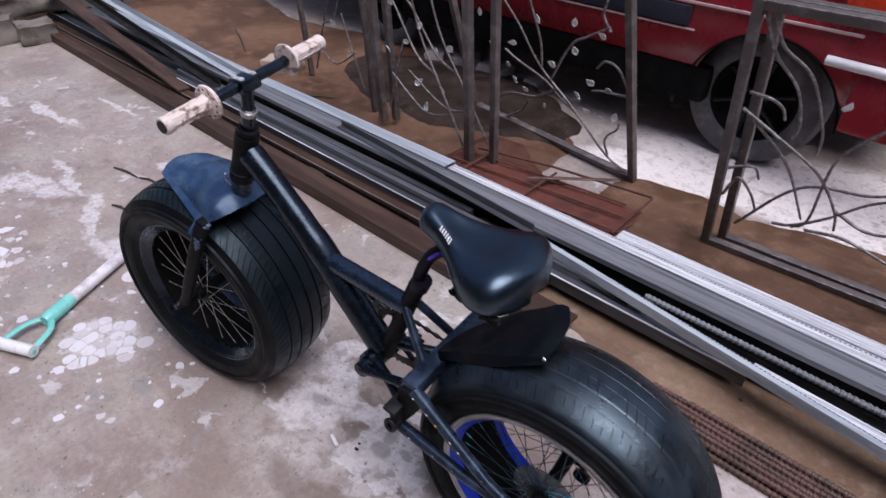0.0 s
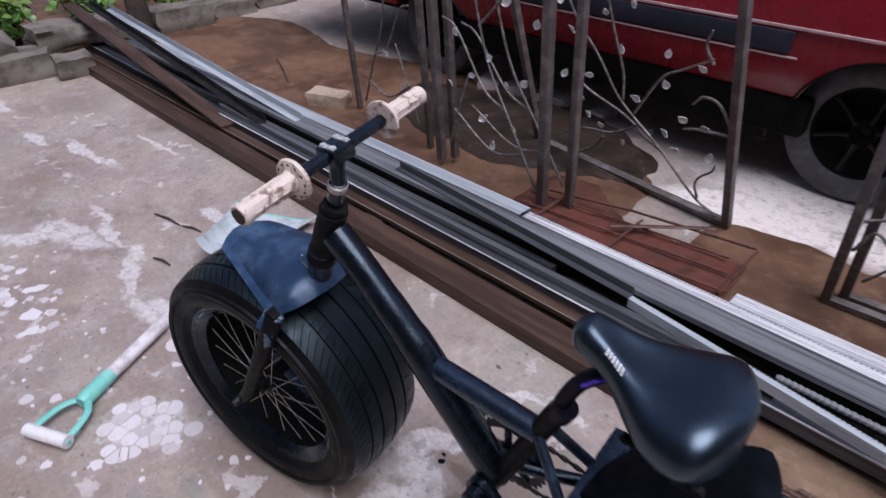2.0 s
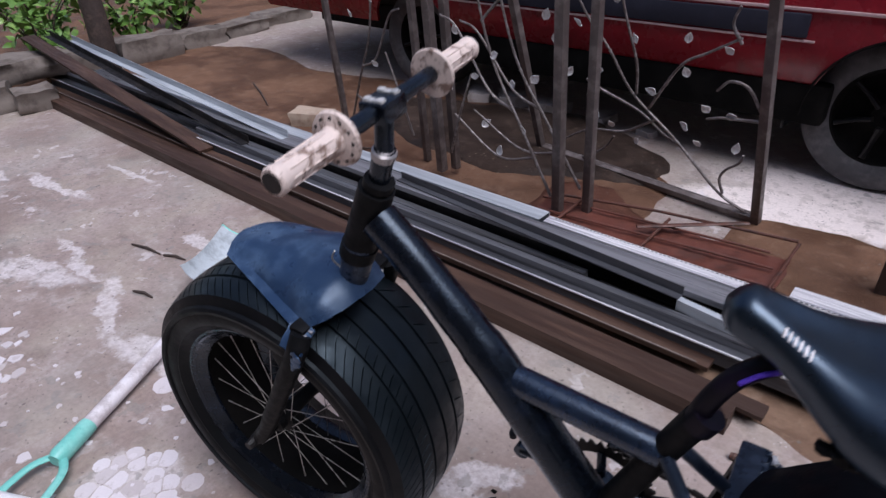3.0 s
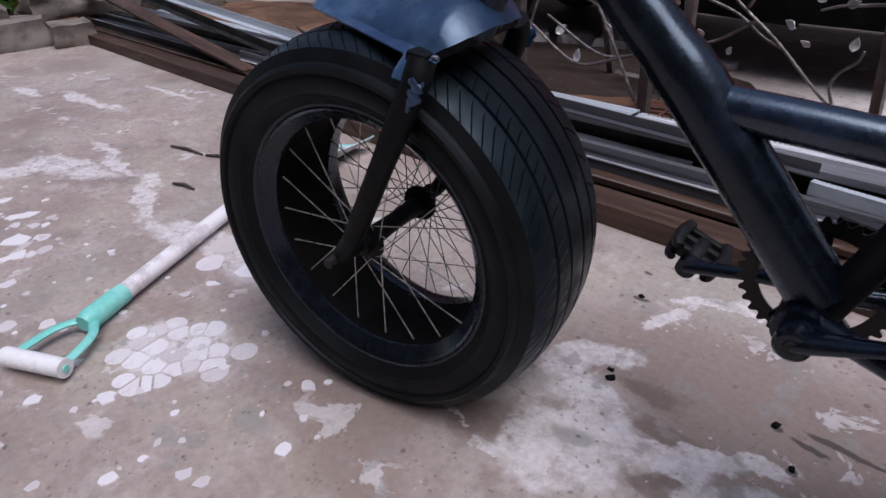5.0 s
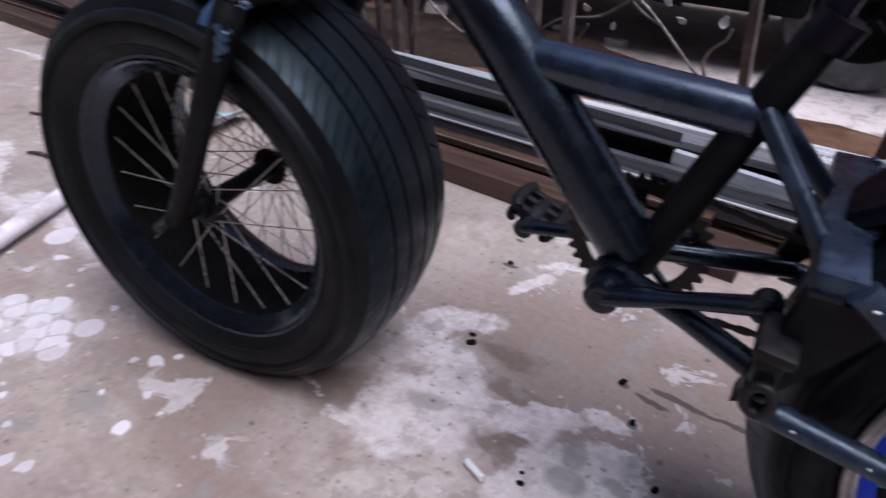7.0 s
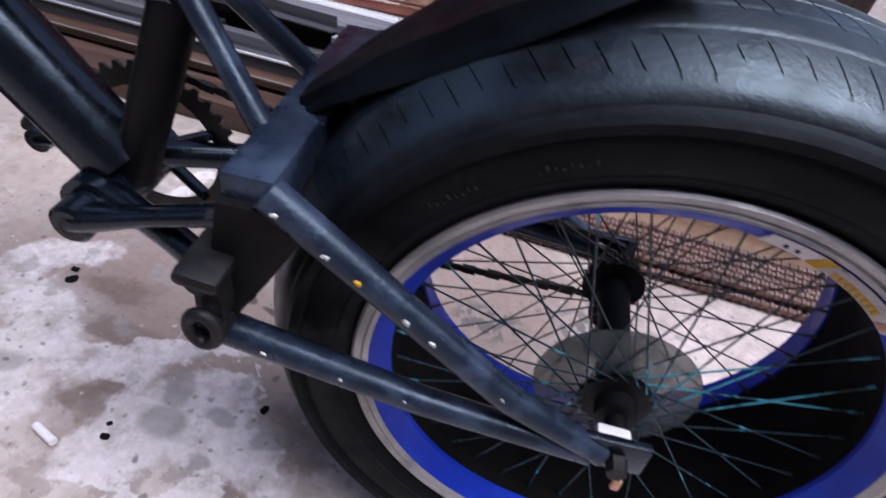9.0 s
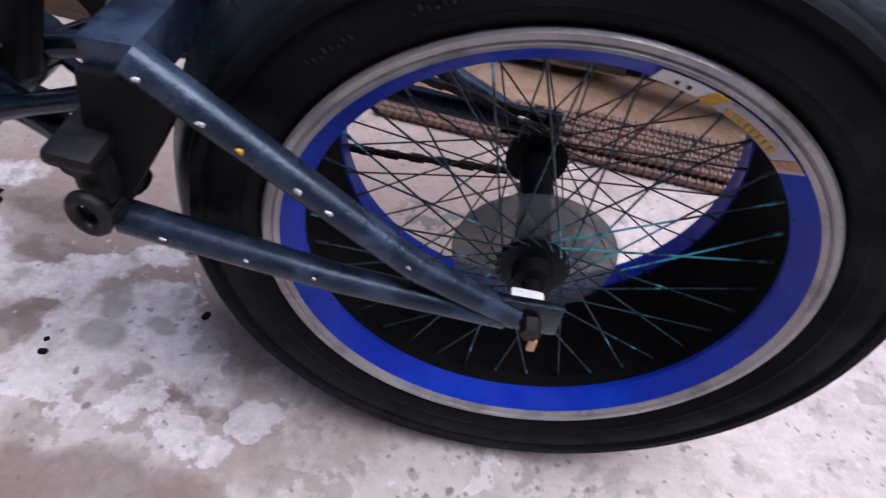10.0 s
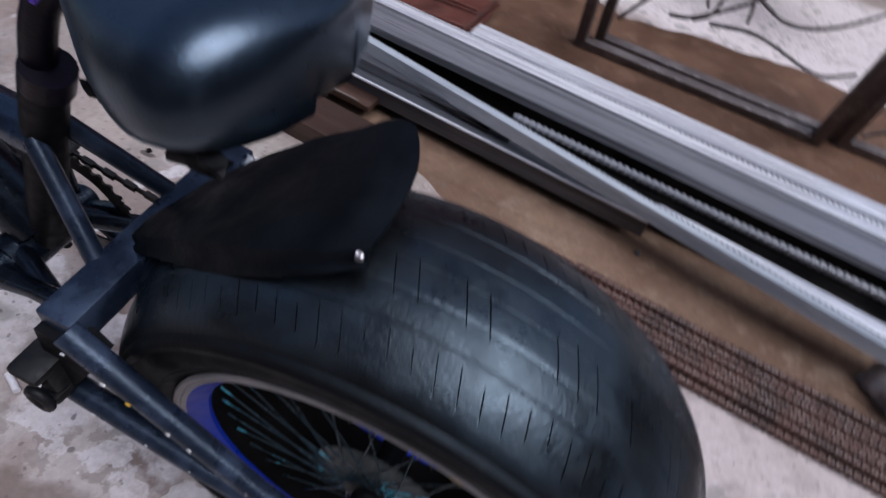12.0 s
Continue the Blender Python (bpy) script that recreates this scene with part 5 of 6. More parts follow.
gate_panel("dark iron gate panel with branches and bare steel leaves", (-0.69, 1.70, 0.012), (-1, 0.13), 18, 1.02, 1.25,
           [[(0.02, 0.02), (0.06, 0.04), (0.154, 0.095), (0.324, 0.275), (0.495, 0.428), (0.584, 0.601), (0.673, 0.743), (0.74, 0.95), (0.78, 1.22)], [(0.70, 0.45), (0.63, 0.412), (0.473, 0.356), (0.374, 0.284), (0.30, 0.25)],
            [(0.015, 0.48), (0.06, 0.555), (0.12, 0.565), (0.165, 0.52)], [(0.015, 0.44), (0.08, 0.43), (0.144, 0.42), (0.20, 0.40)], [(0.13, 0.09), (0.143, 0.15), (0.124, 0.20), (0.075, 0.25), (0.06, 0.29)],
            [(0.43, 0.38), (0.30, 0.58), (0.20, 0.65), (0.09, 0.72)], [(0.48, 0.43), (0.47, 0.56), (0.50, 0.74), (0.53, 1.0)], [(0.40, 0.34), (0.55, 0.24), (0.72, 0.20), (0.88, 0.10)], [(0.78, 0.03), (0.66, 0.12), (0.60, 0.20)],
            [(0.09, 0.70), (0.12, 0.76), (0.10, 0.82)]],
           [(0.461, 0.658), (0.272, 0.693), (0.272, 0.567), (0.117, 0.68), (0.393, 0.472), (0.192, 0.447), (0.13, 0.44), (0.271, 0.349), (0.222, 0.294), (0.097, 0.30), (0.529, 0.801), (0.693, 0.69), (0.619, 0.519), (0.70, 0.38), (0.60, 0.27),
            (0.75, 0.80), (0.84, 0.60), (0.50, 0.22), (0.40, 0.85), (0.30, 0.95), (0.66, 0.30), (0.80, 0.46)])
GATE_B = [[(0.023, 0.93), (0.05, 0.86), (0.084, 0.799), (0.156, 0.72), (0.189, 0.611), (0.18, 0.55)], [(0.05, 0.93), (0.09, 0.84), (0.185, 0.766), (0.253, 0.607), (0.26, 0.52)], [(0.02, 0.61), (0.133, 0.547), (0.279, 0.457), (0.361, 0.336), (0.38, 0.26)],
          [(0.50, 0.80), (0.40, 0.66), (0.315, 0.518), (0.30, 0.27), (0.26, 0.21)], [(0.06, 0.58), (0.191, 0.449), (0.28, 0.259)], [(0.20, 0.20), (0.259, 0.22), (0.35, 0.30), (0.453, 0.416), (0.60, 0.50)], [(0.03, 0.672), (0.094, 0.667), (0.132, 0.646), (0.146, 0.609)],
          [(0.02, 0.37), (0.053, 0.389), (0.101, 0.402), (0.122, 0.361)], [(0.02, 0.25), (0.057, 0.34), (0.11, 0.29), (0.14, 0.221)], [(0.30, 0.22), (0.42, 0.24), (0.58, 0.20), (0.66, 0.24)], [(0.36, 0.34), (0.46, 0.30), (0.55, 0.33), (0.64, 0.42)]]
gate_panel("dark iron gate panel with bent twig bars", (-0.255, 1.475, 0.012), (1, 0.04), 14, 0.69, 0.965, GATE_B, [(0.286, 0.705), (0.45, 0.60), (0.40, 0.80)])
gate_panel("dark iron gate panel leaning behind another", (-0.215, 1.535, 0.012), (1, 0.03), 14, 0.69, 0.965, [[(0.03, 0.1), (0.2, 0.35), (0.42, 0.42), (0.62, 0.60)]], [])
gate_panel("dark iron gate panel standing past its neighbour", (0.50, 1.545, 0.012), (1, 0.05), 12, 0.9, 0.965, [[(0.03, 0.05), (0.2, 0.25), (0.35, 0.55), (0.5, 0.9)], [(0.25, 0.30), (0.5, 0.35), (0.8, 0.6)]], [(0.3, 0.5), (0.45, 0.36)])
TWIGS = [[(0.03, 0.06), (0.16, 0.30), (0.30, 0.55), (0.38, 0.90), (0.40, 1.20)], [(0.20, 0.36), (0.32, 0.42), (0.46, 0.62), (0.54, 0.66)], [(0.10, 0.20), (0.28, 0.16), (0.50, 0.28)], [(0.34, 0.66), (0.22, 0.78), (0.10, 0.95)], [(0.54, 0.10), (0.46, 0.32), (0.40, 0.46)]]
gate_panel("dark iron gate panel with branches close by the pile", (-1.275, 1.275, 0.045), (-1, 0.06), 4, 0.60, 1.25, TWIGS, [(0.30, 0.56), (0.46, 0.62), (0.22, 0.78), (0.28, 0.18), (0.40, 0.47), (0.12, 0.50), (0.50, 0.40), (0.15, 0.30)], 0.034, False)
gate_panel("dark iron gate panel close behind another", (-1.185, 1.335, 0.045), (-1, 0.05), 4, 0.66, 1.25, [[(x * 1.08, y * 0.9 + 0.04) for x, y in b] for b in TWIGS[:3]], [(0.35, 0.45), (0.2, 0.7), (0.5, 0.25)], 0.030, False)
gate_panel("dark iron gate panel with twig bars", (-2.04, 1.40, 0.02), (-1, 0.14), 4, 0.66, 1.25, [[(0.62 - x, y) for x, y in b] for b in TWIGS], [(0.3, 0.4), (0.45, 0.6), (0.2, 0.25)], 0.026, False)


# ---- added unseen walls that block low light, one behind the car ----
for name, size, at in (("added_wall_south", (14.0, 0.25, 5.0), (-3.0, -3.4, 2.5)), ("added_wall_east", (0.25, 8.0, 4.5), (4.6, 0.8, 2.25)),):
    tagged(mesh_object(name, block(size, at, 0.01), WALL, 30), "plain wall added to block low sky light", "wall", kind="structure")
tagged(mesh_object("added_wall_north", block((14.0, 0.25, 5.0), (-5.5, 5.2, 2.5), 0.01), WALL, 30), "plain wall added to block low sky light", "wall", kind="structure")


# ---- parked car ----
def wheel_arch(x0, z0, r, n=22):
    return [(x0 + r * math.cos(math.pi * (1 - k / n)), z0 + r * math.sin(math.pi * (1 - k / n))) for k in range(n + 1)]


def car():
    c = thing("parked_car", "dark red old car with a blue-grey side band and steel wheel", "car", at=Matrix())
    y = 2.10
    xw, zw = -0.450, 0.298
    # side skin: columns from the sill or wheel arch up to the waist, curved inwards at both
    arches = ((xw + 0.045, 0.322), (-2.80, 0.322))
    xs = sorted({*np.linspace(-4.2, 0.44, 48).round(3).tolist(), *[round(ax + r * math.cos(math.pi * k / 24), 4) for ax, r in arches for k in range(25)]})
    rows = []
    for x in xs:
        low = 0.395
        for ax, r in arches:
            if abs(x - ax) < r:
                low = max(low, 0.29 + math.sqrt(r * r - (x - ax) ** 2))
        row = []
        for k in range(9):
            z = low + (0.97 - low) * k / 8
            row.append(Vector((x, y + 0.024 + 0.035 * ((z - 0.60) / 0.35) ** 2 + 2.0 * max(0.0, 0.56 - z) ** 2 + 1.6 * max(0.0, x - 0.20) ** 2, z)))
        rows.append(row)
    part("side_panel", sheet(rows, 0.02), RED, c, "dark red painted side", 40)
    # inner body, underside and sill: coloured dark to carry the shade there
    part("body_shell", block((4.5, 0.95, 0.60), (-1.98, 3.05, 0.67), 0.06), UNDER, c, "inner body with shade put into its black colour")
    part("deck", block((4.5, 1.36, 0.04), (-1.98, 2.82, 0.985), 0.015), RED, c)
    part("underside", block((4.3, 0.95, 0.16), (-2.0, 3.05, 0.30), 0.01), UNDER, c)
    part("sill", block((1.95, 0.10, 0.16), (-1.62, y + 0.10, 0.325), 0.02), NEARBLACK, c)
    part("mud_flap", block((0.012, 0.10, 0.10), (-0.785, y + 0.12, 0.26), 0.004), PLASTIC, c)
    part("roof_shell", block((2.2, 1.20, 0.55), (-2.3, 2.84, 1.20), 0.12), RED, c)
    part("arch_lip", tube([(x, y - 0.004 + 0.030 * ((z - 0.6) / 0.35) ** 2, z) for x, z in wheel_arch(xw + 0.045, 0.295, 0.323)], 0.005, 8), NEARBLACK, c, "black arch edge")
    part("side_band", block((1.75, 0.016, 0.085), (-1.635, y - 0.006, 0.627), 0.007), TRIM, c, "blue-grey rubbing band")
    part("pinstripe", block((1.90, 0.010, 0.009), (-1.68, y - 0.004, 0.573), 0.003), PINSTRIPE, c, "thin pale strip")
    part("pinstripe", block((4.15, 0.010, 0.012), (-2.18, y - 0.003, 0.683), 0.003), PINSTRIPE, c, "thin pale strip")
    bump = part("bumper", block((0.56, 0.06, 0.24), (0.20, y + 0.005, 0.440), 0.025), RED, c, "dark red bumper")
    part("bumper_strip", tube([(-0.195, y - 0.026, 0.583), (0.02, y - 0.028, 0.578), (0.47, y - 0.022, 0.575)], 0.019, 10), WHITE, bump, "white bumper strip")
    part("lamp", block((0.25, 0.05, 0.13), (-0.075, y + 0.000, 0.817), 0.012), LAMPRED, c, "red lamp lens")
    for x in (xw, -2.80):
        for yy in (2.315, 3.30):
            w = part("wheel", lathe([(0.186, -0.075), (0.212, -0.094), (0.252, -0.098), (0.282, -0.086), (0.294, -0.062), (0.298, 0.0), (0.294, 0.062), (0.282, 0.086), (0.186, 0.085)], 56), CARTYRE, c, "dusty dark grey tyre")
            w.matrix_local = pose(x, yy, zw)
            part("wheel_disc", lathe([(0.020, -0.040), (0.055, -0.060), (0.075, -0.035), (0.130, -0.022), (0.168, -0.040), (0.182, -0.074), (0.190, -0.078), (0.190, -0.02), (0.020, -0.015)], 40), NEARBLACK, w, "dark steel wheel")
            for k in range(6):
                a = 2 * math.pi * k / 6 + 0.3
                part("wheel_spoke", tube([(0.045 * math.cos(a), -0.060, 0.045 * math.sin(a)), (0.11 * math.cos(a), -0.050, 0.11 * math.sin(a)), (0.178 * math.cos(a), -0.062, 0.178 * math.sin(a))], [0.020, 0.015, 0.018], 8, flat=0.6), DARKSTEEL, w)
    part("exhaust", tube([(-1.55, 2.32, 0.24), (-1.15, 2.34, 0.22)], 0.022, 12), DARKSTEEL, c)
    return c


car()


# ---- far end of the yard: stones, trunk, shrubs ----
def stones():
    k = 0
    for y0, x0, w, d, h, z, pale in ((-2.2, -4.55, 0.62, 0.30, 0.17, 0.0, 0), (-1.55, -4.60, 0.60, 0.32, 0.18, 0.0, 0), (-0.90, -4.66, 0.58, 0.30, 0.17, 0.0, 1), (-0.30, -4.70, 0.56, 0.30, 0.18, 0.0, 0), (0.30, -4.74, 0.52, 0.30, 0.16, 0.0, 0),
                                     (0.02, -4.84, 0.66, 0.28, 0.12, 0.15, 1), (-0.75, -4.80, 0.70, 0.28, 0.12, 0.15, 1), (0.62, -4.52, 0.22, 0.20, 0.13, 0.0, 0), (0.72, -4.86, 0.40, 0.28, 0.13, 0.12, 0), (1.05, -5.02, 0.34, 0.26, 0.20, 0.0, 1),
                                     (1.62, -5.06, 0.46, 0.26, 0.18, 0.0, 0), (2.10, -5.16, 0.40, 0.24, 0.12, 0.0, 1), (2.55, -5.24, 0.44, 0.24, 0.10, 0.0, 0), (3.05, -5.34, 0.5, 0.25, 0.10, 0.0, 1)):
        k += 1
        ob = mesh_object("kerb_stone", lump((d, w, h), k * 1.37, 0.14, 3, 0.5), STONE, 50)
        ob.matrix_world = pose(x0, y0, z + h * 0.46, 0, 0, 6 * math.sin(k * 2.1))
        tagged(ob, "pale topped rough stone in a low kerb" if pale else "grey-brown rough stone in a low kerb", "stone", "kerb stones")


stones()
trunk = thing("tree_trunk", "dark slender tree trunk behind the kerb stones", "tree", at=pose(-4.98, 1.27, 0))
part("trunk", tube(curve_points([(0, 0, -0.02), (0.01, 0.01, 0.3), (-0.02, 0.02, 0.8), (0.02, 0.05, 1.6), (0.0, 0.0, 2.4)], 5), [0.085 - 0.0017 * i for i in range(21)], 12), BARK, trunk)
for q, (a, b) in enumerate((((0.0, 0.0, 1.7), (0.45, 0.3, 2.3)), ((0.0, 0.0, 2.0), (-0.4, 0.35, 2.6)), ((0.0, 0.0, 2.2), (0.1, -0.45, 2.8)))):
    part("limb", tube([a, Vector(a).lerp(Vector(b), 0.5) + Vector((0, 0, 0.05)), b], [0.035, 0.026, 0.014], 8), BARK, trunk)


def shrub(at, size, seed, label):
    rnd = random.Random(seed)
    s = thing("shrub", label, "shrub", "shrubs behind the kerb", at=pose(*at))
    crown = bmesh.new()
    for k in range(9):
        a = rnd.uniform(0, 6.28)
        tip = Vector((math.cos(a) * size * rnd.uniform(0.3, 0.9), math.sin(a) * size * rnd.uniform(0.3, 0.9), size * rnd.uniform(0.5, 1.3)))
        mid = tip * 0.5 + Vector((0, 0, size * 0.18))
        line = curve_points([(0, 0, 0), mid, tip], 5)
        part("stem", tube(line, [0.010 - 0.0007 * i for i in range(len(line))], 6), BARK, s)
        for q in range(26):
            p = line[min(len(line) - 1, 3 + int(rnd.random() * (len(line) - 3)))] + Vector([rnd.gauss(0, size * 0.13) for _ in range(3)])
            p.z = max(p.z, 0.03)
            L, W = rnd.uniform(0.05, 0.10), rnd.uniform(0.016, 0.030)
            m = Matrix.Translation(p) @ Euler((rnd.uniform(-0.9, 0.9), rnd.uniform(-0.9, 0.9), rnd.uniform(0, 6.28))).to_matrix().to_4x4()
            mid_l, rim = [], []
            for i in range(5):
                t = i / 4
                ww = W * math.sin(math.pi * (0.08 + 0.92 * t) ** 0.8) + 0.001
                zz = -0.25 * L * t * t
                rim.append([crown.verts.new(m @ Vector((L * t, v * ww, zz + 0.25 * ww * abs(v)))) for v in (-1, 0, 1)])
            skin(crown, rim, False, False)
    part("foliage", crown, FOLIAGE, s, "broad green leaves", 60)


for k, (x, y, sz) in enumerate(((-5.25, 0.0, 0.34), (-5.35, 0.55, 0.38), (-5.45, 1.05, 0.40), (-5.5, 1.75, 0.42), (-5.3, -0.6, 0.36), (-5.75, 2.3, 0.40), (-5.9, 0.3, 0.5), (-6.0, 1.3, 0.5), (-5.25, -1.3, 0.36))):
    shrub((x, y, 0.0), sz, 11 + k, "low green leafy shrub behind kerb stones")
earth = mud_sheet("garden_soil", [(-5.0, -3.0), (-4.95, 0.5), (-5.2, 2.0), (-5.5, 3.4), (-8.0, 4.5), (-9.0, 0.0), (-8.0, -3.5)], "dark garden soil behind the kerb stones", 8.0, 0.03)
brick = tagged(mesh_object("brick", lump((0.22, 0.13, 0.075), 3.3, 0.06, 3, 0.2), BRICKCLAY, 40), "pale broken brick lying on wet sand", "brick")
brick.matrix_world = pose(-2.88, 1.42, 0.045, 0, 3, 28)
for k, (x, y, s) in enumerate(((-1.95, 2.30, 0.13), (-2.20, 2.32, 0.12), (-1.66, 2.34, 0.09), (-2.42, 2.28, 0.12), (-1.40, 2.30, 0.06))):
    ob = mesh_object("rubble", lump((s * 1.5, s, s * 0.55), 20 + k, 0.14, 2, 0.4), CUTSTONE, 45)
    ob.matrix_world = pose(x, y, s * 0.22, 0, 0, 40 * k)
    tagged(ob, "pale lump of rubble beside the gate panels", "rubble", "rubble lumps")


# ---- shovel ----
def shovel():
    a, b = Vector((-1.580, -0.398, 0.028)), Vector((-1.904, 0.245, 0.030))
    s = thing("shovel", "shovel with a whitewashed shaft and teal handle lying on concrete", "shovel", at=Matrix())
    way = (b - a).normalized()
    side = Vector((-way.y, way.x, 0))
    part("shaft", tube([a - way * 0.01, a.lerp(b, 0.5), b], [0.0195, 0.0200, 0.0205], 16), WOODWHITE, s, "whitewashed wooden shaft")
    yoke = part("yoke", tube([a + way * 0.085, a + way * 0.03, a - way * 0.012, a - way * 0.028], [0.0215, 0.0225, 0.0230, 0.017], 16), TEAL, s, "teal painted steel handle yoke")
    for q in (-1, 1):
        part("yoke_arm", tube(curve_points([a - way * 0.010 + side * q * 0.008, a - way * 0.050 + side * q * 0.042, a - way * 0.105 + side * q * 0.054, a - way * 0.145 + side * q * 0.056], 5), 0.010, 10, flat=0.55), TEAL, yoke)
    part("hand_grip", tube([a - way * 0.143 - side * 0.068, a - way * 0.143 + side * 0.068], 0.0185, 18), WHITE, s, "white round cross grip")
    for q in (-1, 1):
        c = a - way * 0.143 + side * q * 0.068
        part("grip_rivet", tube([c - side * q * 0.002, c + side * q * 0.003], 0.007, 12), TEAL, s)
    # a wide scoop: raised back and side walls, flat lip
    point = lambda u, v: b + way * (-0.06 + 0.37 * u) + side * ((0.105 + 0.085 * u) * v) + Vector((0, 0, -0.024 + 0.050 * (1 - u) ** 3 + 0.060 * abs(v) ** 5 * (1 - 0.3 * u)))
    part("blade", sheet([[point(i / 12, v) for v in np.linspace(-1, 1, 17)] for i in range(13)], 0.003), BLADE, s, "pale blue-grey scoop blade")
    part("socket", tube([b - way * 0.10, b - way * 0.02, b + way * 0.09], [0.024, 0.026, 0.012], 16), BLADE, s)
    part("blade_lip", tube([point(1.0, v) + Vector((0, 0, 0.002)) for v in np.linspace(-1, 1, 15)], 0.004, 8), TEAL, s, "teal blade edge")
    return s


shovel()

# ---- litter ----
butt = thing("paper_scrap", "small white paper scrap on concrete", "litter", at=pose(-0.577, -0.077, 0.006, 0, 0, -18))
part("paper", tube([(-0.018, 0, 0), (0.018, 0, 0.001)], 0.0055, 10), WHITE, butt)
for k, (x, y, r) in enumerate(((-0.745, 0.166, 0.010), (-0.735, 0.146, 0.013), (-0.484, 0.221, 0.012), (-0.437, 0.147, 0.010), (-0.814, 0.409, 0.011), (-0.517, -0.053, 0.009), (-0.524, -0.036, 0.006), (-0.366, 0.050, 0.010), (0.12, 0.735, 0.011))):
    ob = mesh_object("pebble", lump((r * 1.1, r * 0.8, r * 0.3), 40 + k, 0.25, 3, 1.4), NEARBLACK, 60)
    ob.matrix_world = pose(x, y, r * 0.15, 0, 0, 37 * k)
    tagged(ob, "small dark pebble of dried tar on concrete", "pebble", "dark pebbles")
for k, (x, y, turn, L) in enumerate(((-2.36, 0.20, 12, 0.16), (-2.22, 0.235, 20, 0.10), (-2.09, 0.05, 15, 0.09), (-3.55, 1.55, -25, 0.5), (-2.4, 1.3, 40, 0.2))):
    tw = thing("twig", "short dark twig lying on the floor", "twig", "twigs", at=pose(x, y, 0.005 if y < 1 else 0.022, 0, 0, turn))
    part("stick", tube([(-L / 2, 0, 0), (0, 0.004, 0.003), (L / 2, -0.003, 0)], [0.004, 0.0055, 0.003], 7), BARK, tw)


# ---- marble chips set in the concrete ----
def chip_meshes():
    out = []
    for k in range(14):
        n = 8 + k % 3
        bm = bmesh.new()
        top, low = [], []
        for i in range(n):
            a = 2 * math.pi * (i + random.uniform(-0.3, 0.3)) / n
            r = random.uniform(0.62, 1.20)
            top.append(bm.verts.new((0.96 * r * math.cos(a), 0.96 * r * math.sin(a), 0.0016)))
            low.append(bm.verts.new((r * math.cos(a), r * math.sin(a), -0.004)))
        bm.faces.new(top)
        skin(bm, [low, top], True, False)
        me = bpy.data.meshes.new("stone_chip")
        bm.to_mesh(me)
        bm.free()
        me.materials.append(CHIP)
        out.append(me)
    return out


CHIPS = chip_meshes()


def chip(x, y, r, stretch=1.0):
    ob = new("stone_chip", random.choice(CHIPS))
    ob.parent = ground
    ob.matrix_local = pose(x, y, random.uniform(0, 0.0009), 0, 0, random.uniform(0, 360)) @ Matrix.Diagonal((r * stretch, r, 1, 1))


def clipped_cell(site, others, reach, gap):
    """The corner points of the ground nearer to site than to the others, pulled in by a joint."""
    poly = [Vector((site[0] + reach * math.cos(a), site[1] + reach * math.sin(a))) for a in (2 * math.pi * k / 10 for k in range(10))]
    for o in others:
        n = Vector((o[0] - site[0], o[1] - site[1]))
        d = n.length
        if d < 1e-6 or d > 2.2 * reach:
            continue
        n /= d
        lim = d / 2 - gap
        out = []
        for p, q in zip(poly, poly[1:] + poly[:1]):
            a, b = (p - Vector(site)).dot(n) - lim, (q - Vector(site)).dot(n) - lim
            if a <= 0:
                out.append(p)
            if a * b < 0:
                out.append(p.lerp(q, a / (a - b)))
        poly = out
        if len(poly) < 3:
            return []
    return poly


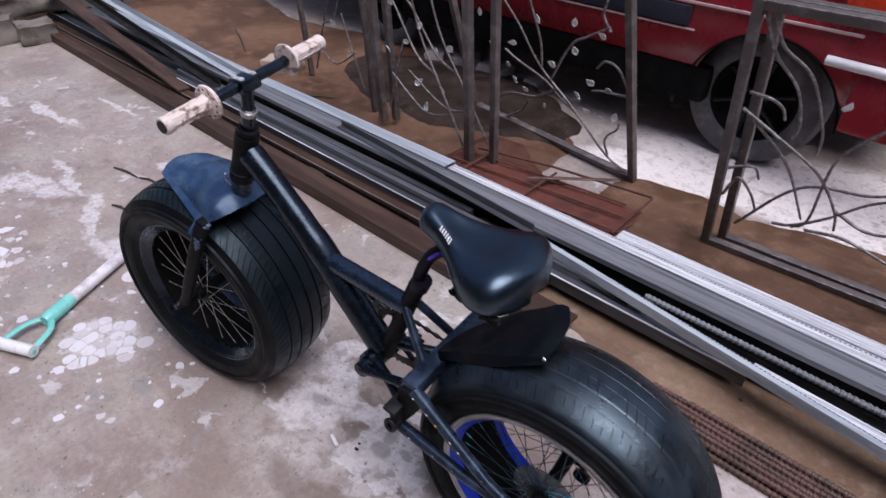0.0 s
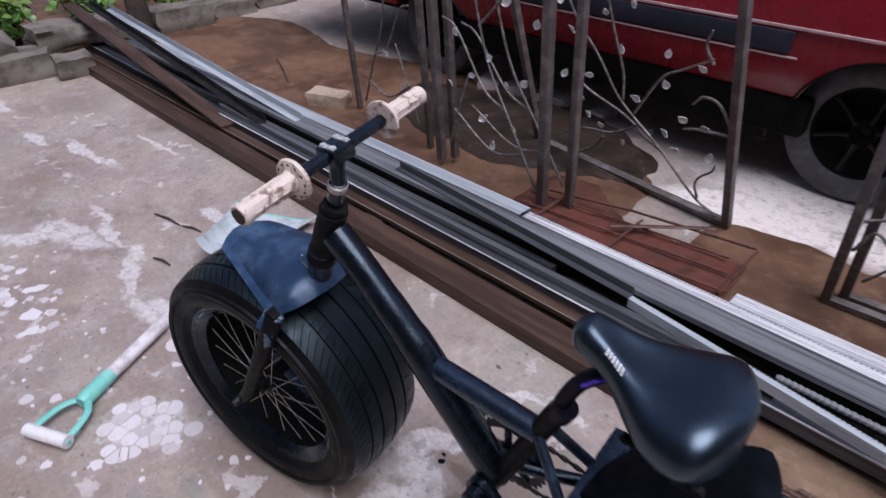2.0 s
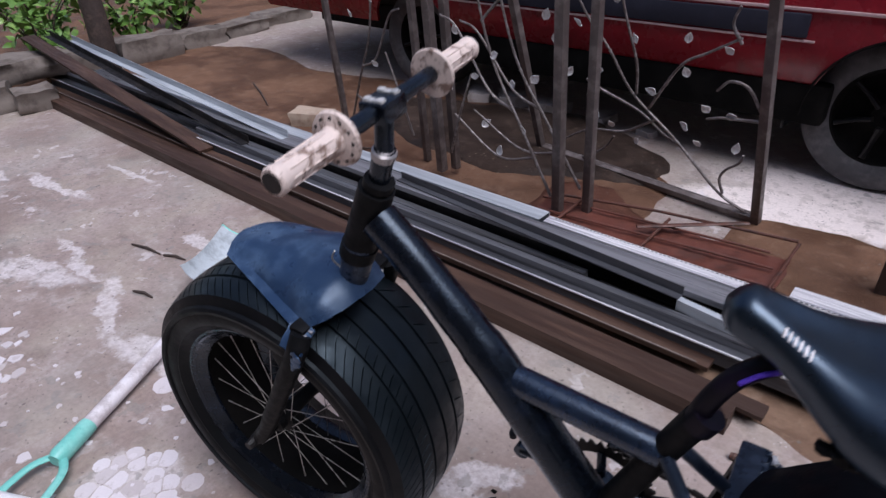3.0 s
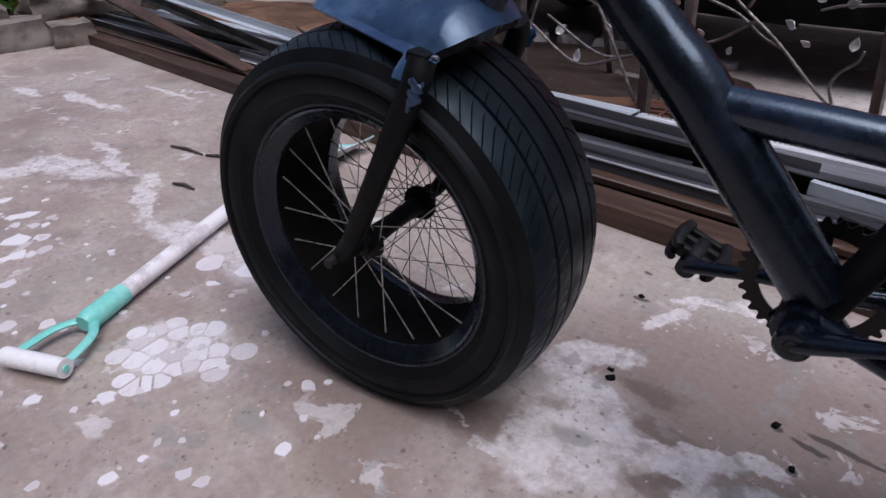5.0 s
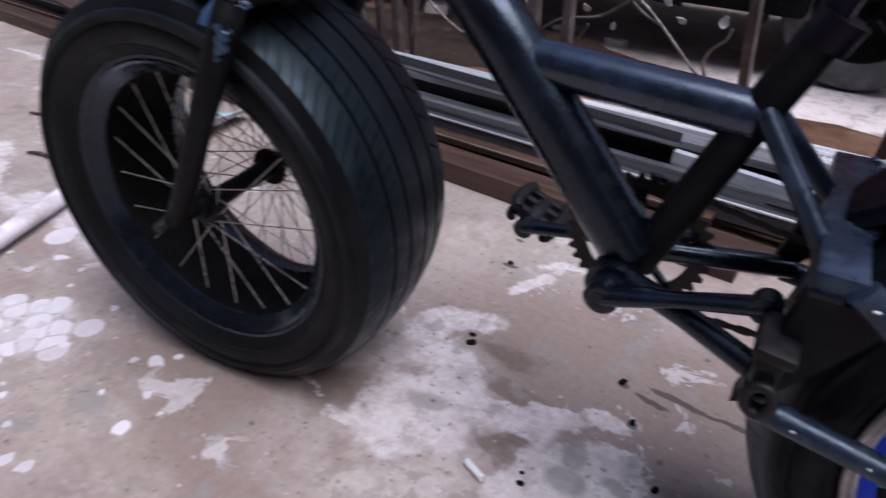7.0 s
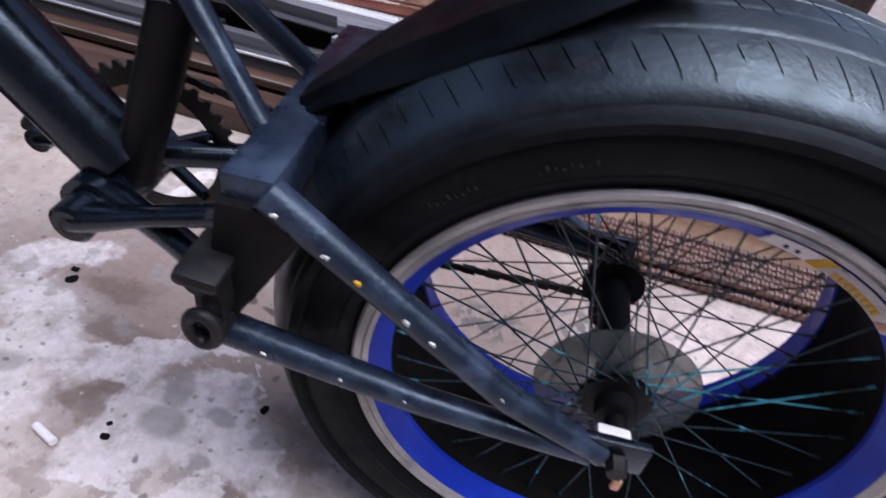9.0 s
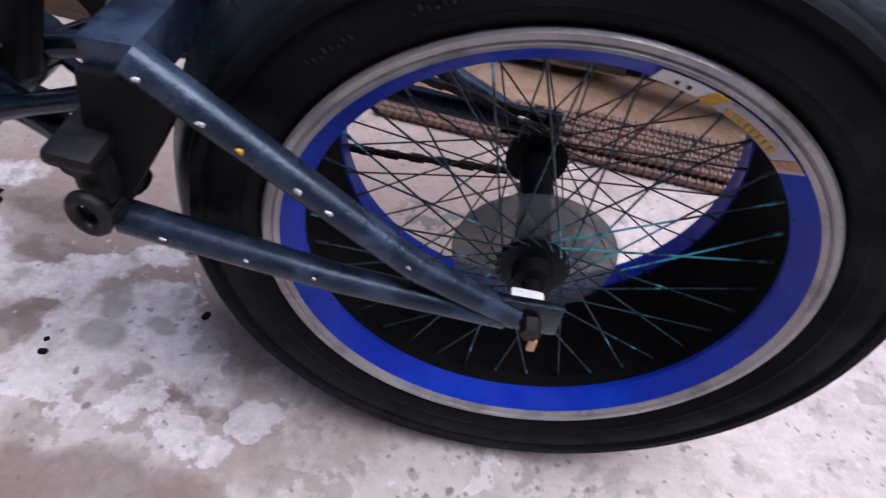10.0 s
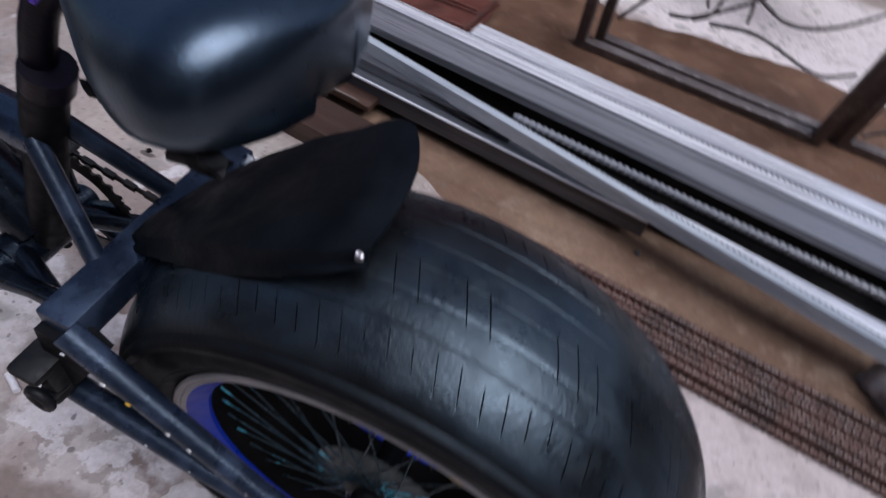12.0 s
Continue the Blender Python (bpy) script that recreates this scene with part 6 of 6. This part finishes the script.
def mosaic(cx, cy, rx, ry, turn, spacing, gap, keep=1.0):
    """Close-set broken slabs inside an oval."""
    c, s = math.cos(radians(turn)), math.sin(radians(turn))
    sites = []
    n = int(max(rx, ry) / spacing) + 2
    for i in range(-n, n + 1):
        for j in range(-n, n + 1):
            x, y = spacing * (i + 0.5 * (j % 2) + random.uniform(-0.46, 0.46)), spacing * 0.87 * (j + random.uniform(-0.46, 0.46))
            if (x / rx) ** 2 + (y / ry) ** 2 < 1.0:
                sites.append((cx + c * x - s * y, cy + s * x + c * y))
    for k, site in enumerate(sites):
        if random.random() > keep:
            continue
        poly = clipped_cell(site, sites[:k] + sites[k + 1:], spacing * random.uniform(0.46, 0.66), gap)
        if len(poly) < 3:
            continue
        bm = bmesh.new()
        low = [bm.verts.new((p.x - site[0], p.y - site[1], -0.004)) for p in poly]
        top = [bm.verts.new((0.975 * (p.x - site[0]), 0.975 * (p.y - site[1]), 0.0010)) for p in poly]
        bm.faces.new(top)
        skin(bm, [low, top], True, False)
        ob = mesh_object("stone_slab", bm, CHIP, 30)
        ob.parent = ground
        ob.matrix_local = pose(*site, 0)


# single larger chips: x, y, half width
SET_CHIPS = ((-2.23, -0.42, 0.025), (-2.12, -0.39, 0.035), (-2.03, -0.41, 0.026), (-2.03, -0.45, 0.015), (-1.90, -0.47, 0.023), (-1.72, -0.52, 0.025), (-1.67, -0.46, 0.021), (-1.51, -0.60, 0.014),
             (-1.38, -0.64, 0.018), (-1.45, -0.56, 0.016), (-1.37, -0.52, 0.010), (-1.36, -0.47, 0.019), (-1.78, -0.34, 0.009), (-1.87, -0.25, 0.011), (-2.17, -0.33, 0.021), (-2.08, -0.34, 0.013),
             (-2.41, -0.33, 0.021), (-2.46, -0.36, 0.023), (-2.30, -0.42, 0.025), (-1.12, -0.22, 0.018), (-1.15, -0.24, 0.009), (-1.10, -0.19, 0.008), (-1.06, -0.27, 0.010), (-1.03, -0.33, 0.018),
             (-1.01, -0.28, 0.006), (-1.18, -0.54, 0.016), (-1.25, -0.62, 0.013), (-1.10, -0.46, 0.016), (-1.07, -0.45, 0.013))


def chips():
    for x, y, r in SET_CHIPS:
        chip(x, y, r * 0.9, random.uniform(1.0, 1.25))
    mosaic(-1.385, -0.330, 0.135, 0.105, 26, 0.044, 0.0017, 1.0)
    mosaic(-1.58, -0.03, 0.14, 0.10, 20, 0.075, 0.0012, 0.85)
    for cx, cy, rx, ry, n, lo, hi in ((-2.25, -0.36, 0.34, 0.13, 24, 0.008, 0.022), (-1.45, -0.32, 0.26, 0.18, 22, 0.005, 0.013)):
        for k in range(n):
            a, d = random.uniform(0, 6.28), math.sqrt(random.random())
            chip(cx + rx * d * math.cos(a), cy + ry * d * math.sin(a), random.uniform(lo, hi), random.uniform(0.9, 1.5))
    for k in range(46):
        chip(random.uniform(-2.7, -0.98), random.gauss(-0.42, 0.16), random.choice((0.003, 0.004, 0.005, 0.007, 0.010)), random.uniform(0.9, 1.8))


chips()
